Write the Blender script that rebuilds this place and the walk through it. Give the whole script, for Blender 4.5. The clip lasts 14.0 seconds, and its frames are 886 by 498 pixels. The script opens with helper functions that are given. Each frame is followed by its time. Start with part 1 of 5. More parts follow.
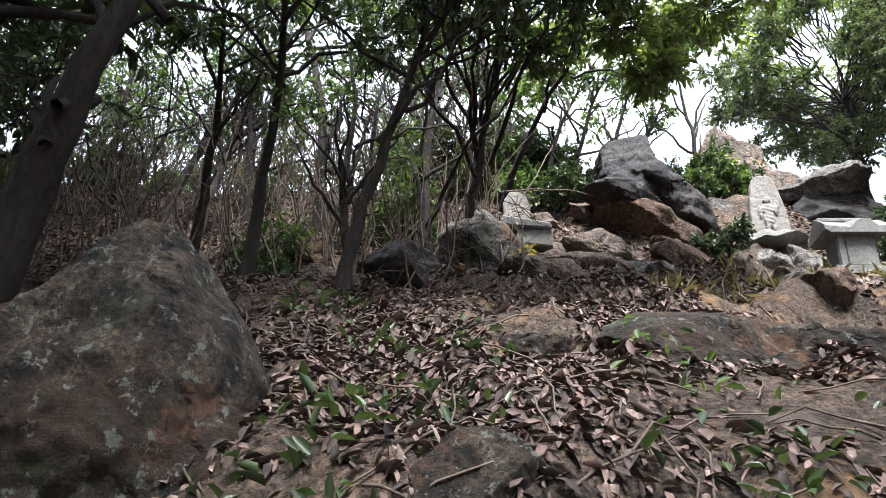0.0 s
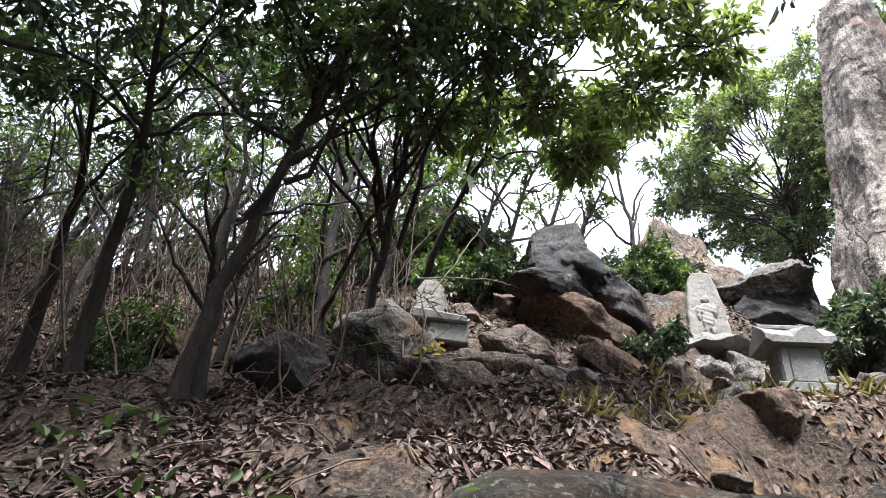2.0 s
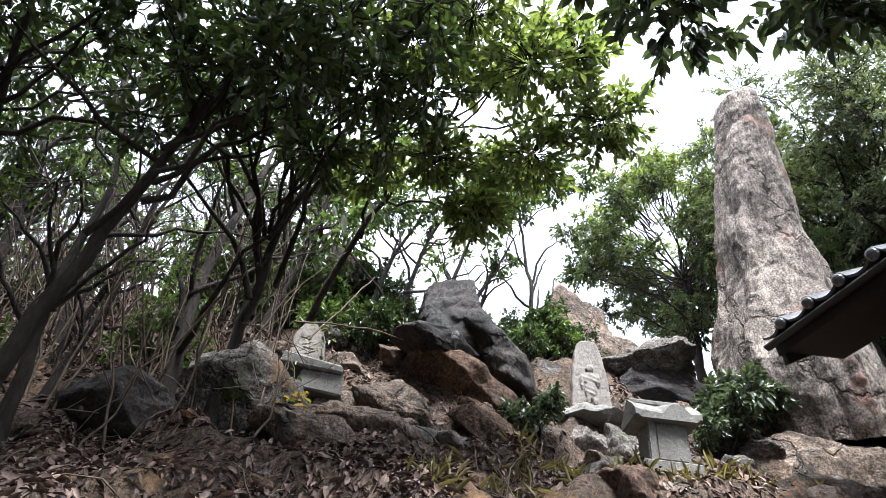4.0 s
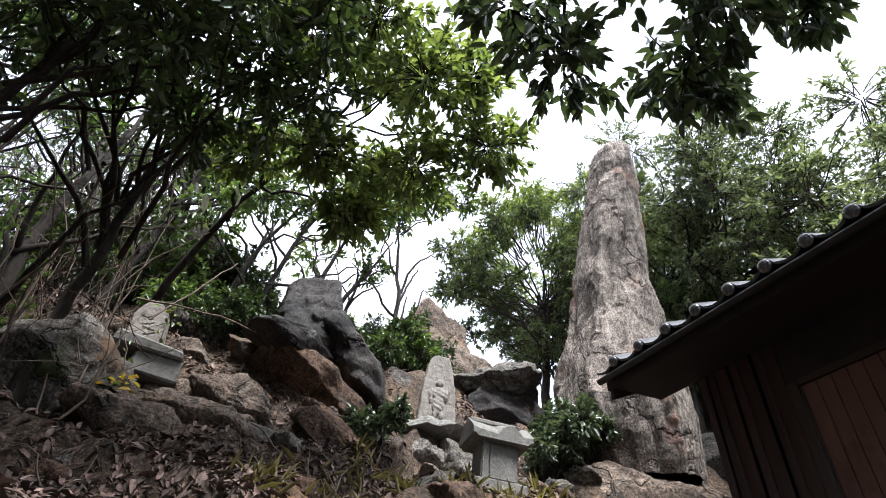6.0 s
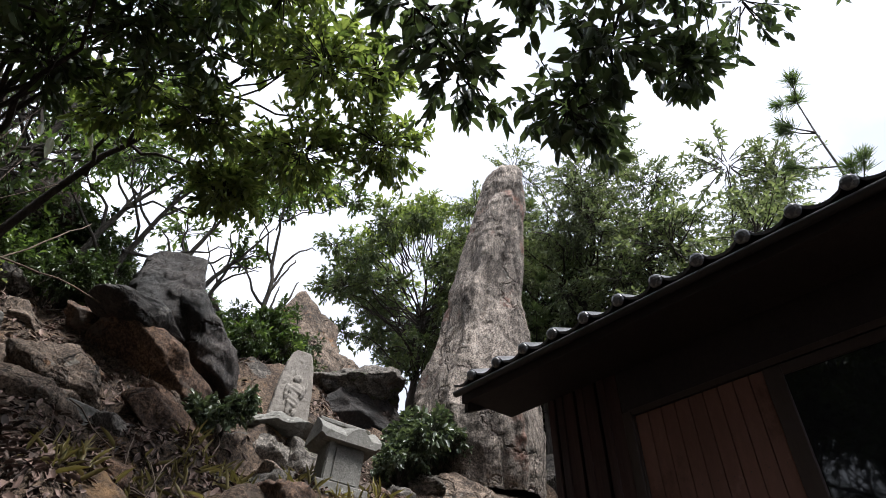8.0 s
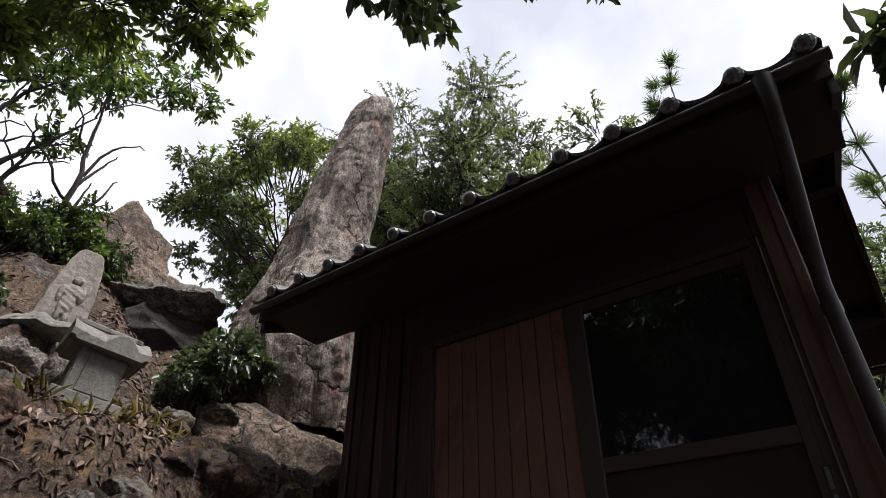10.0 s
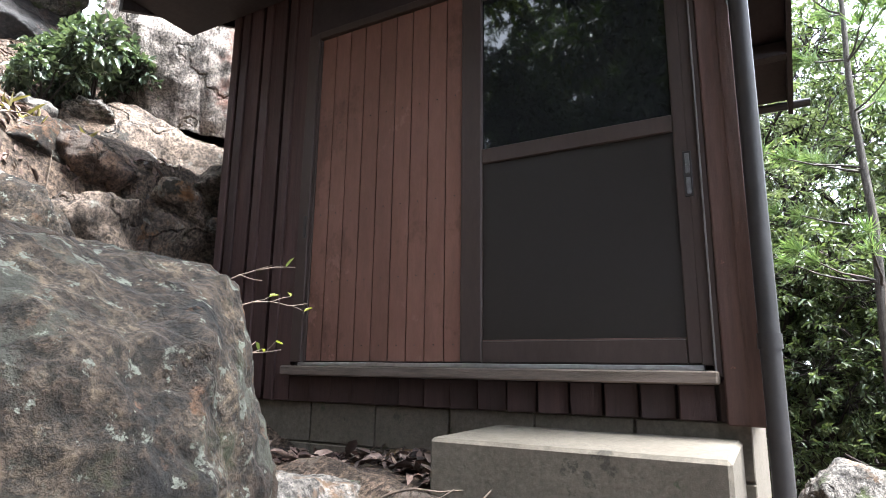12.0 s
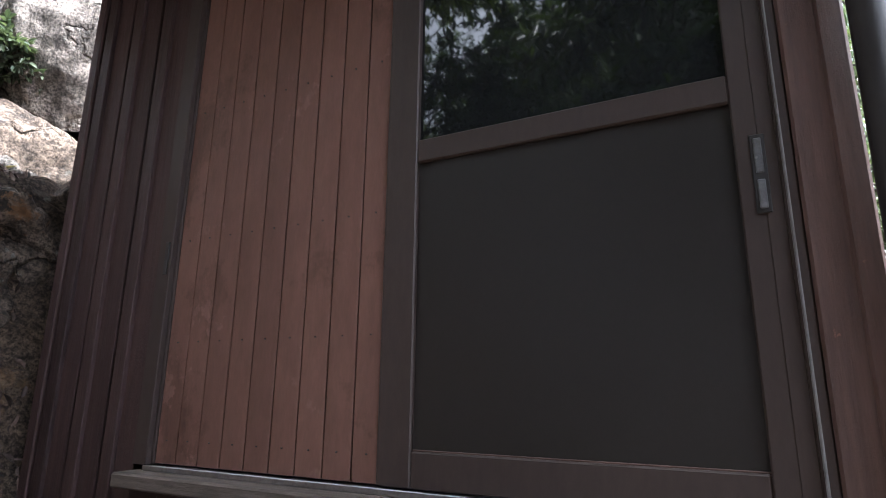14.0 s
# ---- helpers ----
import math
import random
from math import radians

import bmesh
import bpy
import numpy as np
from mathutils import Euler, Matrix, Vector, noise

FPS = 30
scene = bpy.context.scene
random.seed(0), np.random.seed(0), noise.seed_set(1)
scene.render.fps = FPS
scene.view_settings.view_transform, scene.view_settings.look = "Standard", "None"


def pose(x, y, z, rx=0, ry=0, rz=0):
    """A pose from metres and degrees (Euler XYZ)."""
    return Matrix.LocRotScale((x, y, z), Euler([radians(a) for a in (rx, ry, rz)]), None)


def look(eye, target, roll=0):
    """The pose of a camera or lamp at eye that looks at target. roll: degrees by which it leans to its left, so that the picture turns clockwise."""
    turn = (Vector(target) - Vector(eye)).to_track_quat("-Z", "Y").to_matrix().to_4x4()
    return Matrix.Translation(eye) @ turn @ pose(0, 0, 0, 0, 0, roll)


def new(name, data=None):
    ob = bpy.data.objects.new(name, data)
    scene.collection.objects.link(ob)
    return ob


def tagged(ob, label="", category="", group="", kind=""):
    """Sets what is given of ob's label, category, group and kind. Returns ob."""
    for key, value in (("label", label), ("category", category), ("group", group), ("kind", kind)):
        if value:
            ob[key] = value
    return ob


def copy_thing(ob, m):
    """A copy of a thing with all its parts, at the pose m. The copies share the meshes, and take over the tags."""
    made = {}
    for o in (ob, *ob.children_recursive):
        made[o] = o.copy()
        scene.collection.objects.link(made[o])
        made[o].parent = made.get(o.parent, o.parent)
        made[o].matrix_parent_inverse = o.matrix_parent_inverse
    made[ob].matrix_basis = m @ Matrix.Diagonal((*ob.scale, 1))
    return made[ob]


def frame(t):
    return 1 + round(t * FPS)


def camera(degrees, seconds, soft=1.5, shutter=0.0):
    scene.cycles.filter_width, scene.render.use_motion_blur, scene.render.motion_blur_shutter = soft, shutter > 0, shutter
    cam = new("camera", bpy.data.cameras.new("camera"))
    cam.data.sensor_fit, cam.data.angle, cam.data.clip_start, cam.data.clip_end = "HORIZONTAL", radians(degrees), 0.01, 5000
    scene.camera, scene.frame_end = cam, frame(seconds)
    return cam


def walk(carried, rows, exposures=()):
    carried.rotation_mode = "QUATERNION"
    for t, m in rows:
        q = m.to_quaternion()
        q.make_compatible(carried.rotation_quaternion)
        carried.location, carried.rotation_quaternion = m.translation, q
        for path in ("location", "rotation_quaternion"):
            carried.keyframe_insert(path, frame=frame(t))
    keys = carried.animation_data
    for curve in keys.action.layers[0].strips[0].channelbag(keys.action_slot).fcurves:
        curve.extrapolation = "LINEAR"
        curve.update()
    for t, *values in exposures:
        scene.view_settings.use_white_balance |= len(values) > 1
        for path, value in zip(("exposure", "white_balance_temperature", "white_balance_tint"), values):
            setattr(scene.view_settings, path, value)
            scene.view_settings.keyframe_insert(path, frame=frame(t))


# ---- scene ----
SKY, SUN = 0.72, 3.4
cam = camera(74.2, 14.0, soft=0.9)
METRES, EYE, TILT, LEAN, TURN = 4.0, 1.3, 0.0, 0.0, 0.8
ROWS = [
    (0.0, 0.0, 0.0, 0.0, 0.31, 24.66, 0.68),
    (0.5, 0.0256, 0.0804, 0.0155, -2.69, 26.56, 0.68),
    (1.0, 0.0503, 0.1274, 0.0517, -3.68, 28.21, 0.68),
    (1.5, 0.0994, 0.1404, 0.0761, -4.01, 30.22, 0.59),
    (2.0, 0.1328, 0.1438, 0.1046, -3.96, 32.31, 0.46),
    (2.5, 0.1751, 0.169, 0.1112, -5.06, 33.99, 0.21),
    (3.0, 0.2025, 0.179, 0.1238, -7.12, 35.39, -0.02),
    (5.5, 0.2413, 0.1646, 0.1285, -23.67, 38.31, -0.27),
    (6.0, 0.2489, 0.1659, 0.1302, -27.42, 37.89, -0.29),
    (6.5, 0.2541, 0.1619, 0.133, -31.04, 37.68, -0.34),
    (7.0, 0.258, 0.1599, 0.1326, -34.57, 38.13, -0.38),
    (7.5, 0.2632, 0.1615, 0.1335, -37.72, 38.79, -0.26),
    (10.0, 0.48, 0.1648, 0.1331, -53.77, 35.06, -0.55),
    (10.5, 0.5284, 0.16, 0.1353, -56.3, 30.61, -0.65),
    (11.0, 0.5476, 0.159, 0.1249, -58.79, 21.3, -0.74),
    (11.5, 0.5599, 0.1642, 0.0906, -60.65, 13.59, -0.75),
    (12.0, 0.5665, 0.1639, 0.08, -61.86, 11.47, -0.74),
    (12.5, 0.5792, 0.1646, 0.1049, -62.58, 11.5, -0.68),
    (13.0, 0.6302, 0.194, 0.1093, -63.27, 12.92, -0.67),
    (13.5, 0.7114, 0.2198, 0.1312, -63.19, 13.61, -0.59),
    (14.0, 0.7977, 0.2286, 0.1456, -63.21, 13.8, -0.66),
]
walk(cam, [(t, pose(0, 0, EYE, TILT, LEAN, TURN) @ pose(METRES * x, METRES * y, METRES * z, 90 + pitch, roll, yaw)) for t, x, y, z, yaw, pitch, roll in ROWS],
     [(0.0, 2.6, 5950, 10), (3.2, 2.5, 5950, 10), (5.3, 2.1, 6050, 10), (7.7, 1.55, 6200, 10), (10.0, 1.15, 6500, 12), (11.0, 1.22, 6450, 12), (11.5, 1.95, 6250, 11), (12.0, 3.8, 5900, 8), (12.5, 4.5, 5800, 8), (13.2, 4.1, 5800, 9), (14.0, 3.7, 5800, 10)])

# ---------------------------------------------------------------- light
world = bpy.data.worlds.new("overcast_sky")
scene.world = world
world.use_nodes = True
wn, wl = world.node_tree.nodes, world.node_tree.links
wn.clear()
sky = wn.new("ShaderNodeTexSky")
sky.sky_type, sky.sun_disc, sky.sun_elevation, sky.sun_rotation = "NISHITA", False, radians(68), radians(173)
dim = wn.new("ShaderNodeVectorMath")
dim.operation = "SCALE"
dim.inputs["Scale"].default_value = 0.09
w_coord = wn.new("ShaderNodeTexCoord")
w_noise = wn.new("ShaderNodeTexNoise")
w_noise.inputs["Scale"].default_value, w_noise.inputs["Detail"].default_value = 2.6, 6
w_ramp = wn.new("ShaderNodeValToRGB")
w_ramp.color_ramp.elements[0].position, w_ramp.color_ramp.elements[0].color = 0.38, (0.52, 0.54, 0.61, 1)
w_ramp.color_ramp.elements[1].position, w_ramp.color_ramp.elements[1].color = 0.7, (0.97, 0.99, 1.06, 1)
w_mix = wn.new("ShaderNodeMix")
w_mix.data_type = "RGBA"
w_mix.inputs["Factor"].default_value = 0.9
w_bg = wn.new("ShaderNodeBackground")
w_bg.inputs["Strength"].default_value = SKY
w_out = wn.new("ShaderNodeOutputWorld")
wl.new(sky.outputs["Color"], dim.inputs[0])
wl.new(w_coord.outputs["Generated"], w_noise.inputs["Vector"])
wl.new(w_noise.outputs["Fac"], w_ramp.inputs["Fac"])
wl.new(dim.outputs["Vector"], w_mix.inputs["A"])
wl.new(w_ramp.outputs["Color"], w_mix.inputs["B"])
wl.new(w_mix.outputs["Result"], w_bg.inputs["Color"])
wl.new(w_bg.outputs["Background"], w_out.inputs["Surface"])
sun = new("sun", bpy.data.lights.new("sun", "SUN"))
sun.data.energy, sun.data.angle, sun.data.color = SUN, radians(25), (1.0, 0.97, 0.93)
sun.matrix_world = look((4.6, -5.6, 28), (3.4, 4.5, 3))

# ---------------------------------------------------------------- materials
def ramp_node(nodes, links, source, stops):
    r = nodes.new("ShaderNodeValToRGB")
    el = r.color_ramp.elements
    while len(el) < len(stops):
        el.new(0.5)
    for e, (p, c) in zip(el, stops):
        e.position, e.color = p, (*c, 1)
    links.new(source, r.inputs["Fac"])
    return r.outputs["Color"]


def noise_node(nodes, links, coord, scale, detail=6, rough=0.6, stretch=None):
    n = nodes.new("ShaderNodeTexNoise")
    n.inputs["Scale"].default_value, n.inputs["Detail"].default_value, n.inputs["Roughness"].default_value = scale, detail, rough
    if stretch:
        m = nodes.new("ShaderNodeMapping")
        m.inputs["Scale"].default_value = stretch
        links.new(coord, m.inputs["Vector"])
        coord = m.outputs["Vector"]
    links.new(coord, n.inputs["Vector"])
    return n.outputs["Fac"]


def mix_node(nodes, links, fac, a, b, blend="MIX"):
    m = nodes.new("ShaderNodeMix")
    m.data_type, m.blend_type = "RGBA", blend
    for key, v in (("Factor", fac), ("A", a), ("B", b)):
        socket = m.inputs[key]
        if isinstance(v, (int, float)):
            socket.default_value = v
        elif isinstance(v, tuple):
            socket.default_value = (*v, 1)
        else:
            links.new(v, socket)
    return m.outputs["Result"]


def material(name, stops, scale=2.0, fine=14.0, rough=0.85, bump=0.4, patches=(), stretch=None, island=0.0, per_object=0.0, spec=0.3, metal=0.0, crack=0.0, speck=0.0, grain_mix=0.75):
    """Colour from a broad noise, modulated by a fine one; patches: (colour, noise scale, threshold, softness) of lichen, moss or stains."""
    m = bpy.data.materials.new(name)
    m.use_nodes = True
    nodes, links = m.node_tree.nodes, m.node_tree.links
    bsdf = nodes["Principled BSDF"]
    coord = nodes.new("ShaderNodeTexCoord").outputs["Object"]
    broad = noise_node(nodes, links, coord, scale, 12, 0.72, stretch)
    small = noise_node(nodes, links, coord, fine, 12, 0.75, stretch)
    col = ramp_node(nodes, links, broad, stops)
    reach = 0.1 if speck else 0.16
    grain = ramp_node(nodes, links, small, [(0.5 - reach, (0.4, 0.4, 0.4)), (0.5 + reach, (1.6, 1.6, 1.6))])
    col = mix_node(nodes, links, grain_mix, col, grain, "MULTIPLY")
    if speck:
        dots = noise_node(nodes, links, coord, speck, 4, 0.8)
        col = mix_node(nodes, links, 0.8, col, ramp_node(nodes, links, dots, [(0.41, (0.25, 0.24, 0.23)), (0.5, (1, 1, 1)), (0.59, (1.8, 1.77, 1.7))]), "MULTIPLY")
        small = mix_node(nodes, links, 0.4, small, dots)
    for i, (c, sc, th, soft) in enumerate(patches):
        off = nodes.new("ShaderNodeMapping")
        off.inputs["Location"].default_value = (7.3 * i + 2, 3.1 * i, 1.7)
        links.new(coord, off.inputs["Vector"])
        p = noise_node(nodes, links, off.outputs["Vector"], sc * 1.4, 12, 0.72)
        mask = ramp_node(nodes, links, p, [(th, (0, 0, 0)), (th + soft * 0.25, (1, 1, 1))])
        tinted = mix_node(nodes, links, 0.5, c, grain, "MULTIPLY")
        col = mix_node(nodes, links, mask, col, tinted)
    for amount, node, out in ((island, "ShaderNodeNewGeometry", "Random Per Island"), (per_object, "ShaderNodeObjectInfo", "Random")):
        if amount:
            r = nodes.new(node).outputs[out]
            col = mix_node(nodes, links, 1.0, col, ramp_node(nodes, links, r, [(0, (1 - amount,) * 3), (1, (1 + amount,) * 3)]), "MULTIPLY")
    edge = None
    if crack:
        v = nodes.new("ShaderNodeTexVoronoi")
        v.feature = "DISTANCE_TO_EDGE"
        v.inputs["Scale"].default_value = crack
        warp = nodes.new("ShaderNodeVectorMath")
        warp.operation = "ADD"
        big = nodes.new("ShaderNodeTexNoise")
        big.inputs["Scale"].default_value, big.inputs["Detail"].default_value = 2.5, 6
        links.new(coord, big.inputs["Vector"])
        lengthen = nodes.new("ShaderNodeMapping")
        lengthen.inputs["Scale"].default_value = (1, 1, 0.35) if stretch else (1, 1, 1)
        links.new(coord, lengthen.inputs["Vector"])
        links.new(lengthen.outputs["Vector"], warp.inputs[0])
        links.new(big.outputs["Color"], warp.inputs[1])
        links.new(warp.outputs["Vector"], v.inputs["Vector"])
        # crack lines: also bumped below, with their cavity shade multiplied into the colour
        edge = ramp_node(nodes, links, v.outputs["Distance"], [(0.0, (0.35, 0.33, 0.31)), (0.022, (1, 1, 1))])
        col = mix_node(nodes, links, 0.65, col, edge, "MULTIPLY")
    links.new(col, bsdf.inputs["Base Color"])
    bsdf.inputs["Roughness"].default_value, bsdf.inputs["Metallic"].default_value = rough, metal
    bsdf.inputs["Specular IOR Level"].default_value = spec
    if bump:
        b = nodes.new("ShaderNodeBump")
        b.inputs["Strength"].default_value, b.inputs["Distance"].default_value = bump, 0.09 if speck else 0.04
        height = small
        if edge:
            height = mix_node(nodes, links, 0.5, small, edge)
        links.new(height, b.inputs["Height"])
        links.new(b.outputs["Normal"], bsdf.inputs["Normal"])
    return m


def leaf_material(name, dark, light, glow=0.35, rough=0.4):
    """Leaves that let light through, with colours that vary from leaf to leaf."""
    m = bpy.data.materials.new(name)
    m.use_nodes = True
    nodes, links = m.node_tree.nodes, m.node_tree.links
    bsdf, out = nodes["Principled BSDF"], nodes["Material Output"]
    r = nodes.new("ShaderNodeNewGeometry").outputs["Random Per Island"]
    col = ramp_node(nodes, links, r, [(0.0, dark), (1.0, light)])
    coord = nodes.new("ShaderNodeTexCoord").outputs["Object"]
    col = mix_node(nodes, links, 0.6, col, ramp_node(nodes, links, noise_node(nodes, links, coord, 1.3, 3), [(0.3, (0.6, 0.6, 0.6)), (0.7, (1.5, 1.5, 1.3))]), "MULTIPLY")
    links.new(col, bsdf.inputs["Base Color"])
    bsdf.inputs["Roughness"].default_value = rough
    tr = nodes.new("ShaderNodeBsdfTranslucent")
    links.new(mix_node(nodes, links, 1.0, col, (1.6, 1.7, 0.9), "MULTIPLY"), tr.inputs["Color"])
    mix = nodes.new("ShaderNodeMixShader")
    mix.inputs["Fac"].default_value = glow
    links.new(bsdf.outputs["BSDF"], mix.inputs[1])
    links.new(tr.outputs["BSDF"], mix.inputs[2])
    links.new(mix.outputs["Shader"], out.inputs["Surface"])
    return m


LICHEN, MOSS = (0.2, 0.2, 0.17), (0.045, 0.055, 0.02)
M_SOIL = material("soil", [(0.36, (0.04, 0.028, 0.021)), (0.64, (0.14, 0.098, 0.07))], 2.0, 22, 0.95, 0.9, [((0.23, 0.14, 0.072), 0.9, 0.57, 0.3), ((0.11, 0.085, 0.065), 5.0, 0.57, 0.1), (MOSS, 1.4, 0.63, 0.2)], speck=50)
M_ROCK = material("grey_rock", [(0.36, (0.045, 0.04, 0.036)), (0.64, (0.165, 0.147, 0.13))], 2.0, 12, 0.9, 0.9, [(LICHEN, 5.0, 0.63, 0.1), (MOSS, 1.6, 0.58, 0.2), ((0.12, 0.075, 0.045), 1.4, 0.6, 0.2)], crack=1.0, speck=45)
M_PILLAR = material("pinkish_rock", [(0.38, (0.10, 0.083, 0.072)), (0.5, (0.175, 0.148, 0.128)), (0.62, (0.25, 0.213, 0.185))], 2.6, 15, 0.9, 1.0, [((0.21, 0.115, 0.088), 0.75, 0.56, 0.3), ((0.28, 0.258, 0.225), 12.0, 0.6, 0.1)], (1, 1, 0.45), speck=55, crack=0.7)
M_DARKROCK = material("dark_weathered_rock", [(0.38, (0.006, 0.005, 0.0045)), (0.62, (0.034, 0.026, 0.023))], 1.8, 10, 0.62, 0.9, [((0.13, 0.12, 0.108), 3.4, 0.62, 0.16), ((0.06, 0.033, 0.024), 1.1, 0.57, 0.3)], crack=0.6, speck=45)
M_OCHRE = material("ochre_rock", [(0.3, (0.035, 0.024, 0.02)), (0.56, (0.10, 0.062, 0.042)), (0.8, (0.33, 0.2, 0.1))], 1.6, 9, 0.9, 0.9, [((0.09, 0.07, 0.058), 1.2, 0.55, 0.12)], crack=0.8, speck=45)
M_LICHROCK = material("lichen_rock", [(0.38, (0.006, 0.0045, 0.0035)), (0.5, (0.027, 0.019, 0.013)), (0.62, (0.062, 0.047, 0.033))], 5.0, 18, 0.92, 1.0, [((0.03, 0.017, 0.01), 1.1, 0.52, 0.3), ((0.042, 0.041, 0.031), 2.8, 0.58, 0.2), ((0.024, 0.024, 0.01), 1.7, 0.59, 0.2), ((0.075, 0.039, 0.02), 2.3, 0.57, 0.16), ((0.115, 0.12, 0.098), 13.0, 0.575, 0.1)], crack=0.5, speck=60)
M_GRANITE = material("carved_granite", [(0.3, (0.15, 0.133, 0.116)), (0.7, (0.245, 0.222, 0.198))], 5, 60, 0.92, 0.35, [((0.085, 0.078, 0.064), 3, 0.6, 0.3)], grain_mix=0.6)
M_OLDSTONE = material("grey_cut_stone", [(0.3, (0.115, 0.11, 0.098)), (0.7, (0.22, 0.213, 0.195))], 4, 40, 0.92, 0.4, [((0.065, 0.06, 0.045), 3, 0.57, 0.3), ((0.29, 0.282, 0.26), 9, 0.61, 0.1)], grain_mix=0.5)
M_CONCRETE = material("concrete", [(0.3, (0.083, 0.069, 0.053)), (0.7, (0.118, 0.101, 0.079))], 3, 50, 0.92, 0.25, [((0.058, 0.062, 0.036), 2.5, 0.6, 0.12), ((0.05, 0.043, 0.033), 1.8, 0.62, 0.1)], grain_mix=0.45)
M_SIDING = material("dark_brown_boards", [(0.3, (0.023, 0.0115, 0.0105)), (0.7, (0.052, 0.028, 0.025))], 3, 30, 0.62, 0.25, (), (1, 1, 0.08), per_object=0.3, grain_mix=0.45)
M_TRIM = material("red_brown_trim", [(0.3, (0.06, 0.034, 0.028)), (0.7, (0.12, 0.068, 0.055))], 3, 30, 0.6, 0.25, [((0.2, 0.1, 0.07), 6, 0.66, 0.05)], (1, 1, 0.08), grain_mix=0.45)
M_PLANK = material("stained_planks", [(0.3, (0.118, 0.057, 0.042)), (0.7, (0.15, 0.074, 0.055))], 1.5, 22, 0.6, 0.05, [((0.10, 0.048, 0.035), 1.2, 0.55, 0.2), ((0.16, 0.083, 0.064), 2.4, 0.6, 0.1)], (1, 1, 0.3), per_object=0.1, grain_mix=0.25)
M_FRAME = material("dark_aluminium", [(0.3, (0.034, 0.023, 0.020)), (0.7, (0.046, 0.032, 0.027))], 3, 40, 0.5, 0.02, (), (1, 1, 0.3), grain_mix=0.2)
M_PANEL = material("dark_door_panel", [(0.3, (0.0155, 0.0125, 0.011)), (0.7, (0.019, 0.0155, 0.0135))], 1.2, 60, 0.42, 0.01, grain_mix=0.1)
M_SILL = material("weathered_sill", [(0.3, (0.05, 0.036, 0.029)), (0.7, (0.17, 0.135, 0.11))], 3, 30, 0.85, 0.3, (), (1, 0.1, 1))
M_STRIP = material("pale_sealant", [(0.3, (0.11, 0.106, 0.102)), (0.7, (0.21, 0.203, 0.2))], 6, 40, 0.7, 0.1, grain_mix=0.3)
M_PIPE = material("dark_pipe", [(0.3, (0.02, 0.019, 0.019)), (0.7, (0.036, 0.033, 0.033))], 2, 25, 0.45, 0.05, grain_mix=0.2)
M_TILE = material("grey_clay_tile", [(0.3, (0.05, 0.05, 0.055)), (0.7, (0.12, 0.12, 0.125))], 3, 30, 0.28, 0.1, [((0.18, 0.18, 0.17), 6, 0.62, 0.06)], spec=0.5)
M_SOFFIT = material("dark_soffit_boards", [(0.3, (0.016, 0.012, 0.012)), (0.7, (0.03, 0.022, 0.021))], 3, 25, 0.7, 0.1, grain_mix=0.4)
M_STEEL = material("dull_steel", [(0.3, (0.3, 0.3, 0.3)), (0.7, (0.42, 0.42, 0.42))], 6, 40, 0.4, 0.0, metal=1.0, grain_mix=0.3)
M_BARK = material("dark_bark", [(0.3, (0.014, 0.011, 0.009)), (0.7, (0.05, 0.04, 0.033))], 6, 40, 0.95, 0.8, [((0.2, 0.2, 0.17), 5, 0.66, 0.05)], (1, 1, 0.25))
M_GREYBARK = material("grey_bark", [(0.3, (0.035, 0.03, 0.026)), (0.7, (0.095, 0.083, 0.072))], 6, 40, 0.95, 0.6, (), (1, 1, 0.3))
M_TWIG = material("dry_twigs", [(0.3, (0.05, 0.036, 0.028)), (0.7, (0.14, 0.105, 0.08))], 5, 20, 0.95, 0.0)
M_LITTER = material("fallen_leaves", [(0.3, (0.048, 0.03, 0.024)), (0.5, (0.088, 0.057, 0.046)), (0.7, (0.21, 0.16, 0.135))], 9, 30, 0.75, 0.0, island=0.8)
M_LEAF = leaf_material("dark_evergreen_leaf", (0.024, 0.04, 0.018), (0.068, 0.098, 0.038), 0.2)
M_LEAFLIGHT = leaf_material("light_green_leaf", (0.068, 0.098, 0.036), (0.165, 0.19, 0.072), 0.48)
M_LEAFMID = leaf_material("green_leaf", (0.04, 0.07, 0.025), (0.11, 0.15, 0.055), 0.4)
M_BROWNROCK = material("brown_grey_rock", [(0.36, (0.04, 0.029, 0.023)), (0.52, (0.115, 0.087, 0.068)), (0.66, (0.195, 0.15, 0.118))], 2.2, 12, 0.9, 1.0, [((0.2, 0.105, 0.05), 1.4, 0.6, 0.2), ((0.2, 0.183, 0.156), 6.0, 0.6, 0.1), ((0.035, 0.03, 0.024), 3.0, 0.58, 0.1)], crack=0.9, speck=50)
M_LEAFHANG = leaf_material("grey_green_leaf", (0.028, 0.042, 0.025), (0.075, 0.098, 0.056), 0.3, 0.3)
M_PALELEAF = leaf_material("pale_leaf_underside", (0.4, 0.42, 0.36), (0.6, 0.6, 0.55), 0.4)
M_BUSH = leaf_material("glossy_bush_leaf", (0.034, 0.05, 0.036), (0.1, 0.122, 0.082), 0.22, 0.34)
# distance haze is put into this paler, greyer leaf colour
M_LEAFFAR = leaf_material("haze_paled_green_leaf", (0.07, 0.09, 0.058), (0.15, 0.168, 0.11), 0.42)
M_LEAFYELLOW = leaf_material("yellow_green_leaf", (0.06, 0.085, 0.02), (0.2, 0.19, 0.04), 0.4)
M_LEAFAUTUMN = leaf_material("autumn_leaf", (0.28, 0.13, 0.04), (0.4, 0.32, 0.06), 0.4)
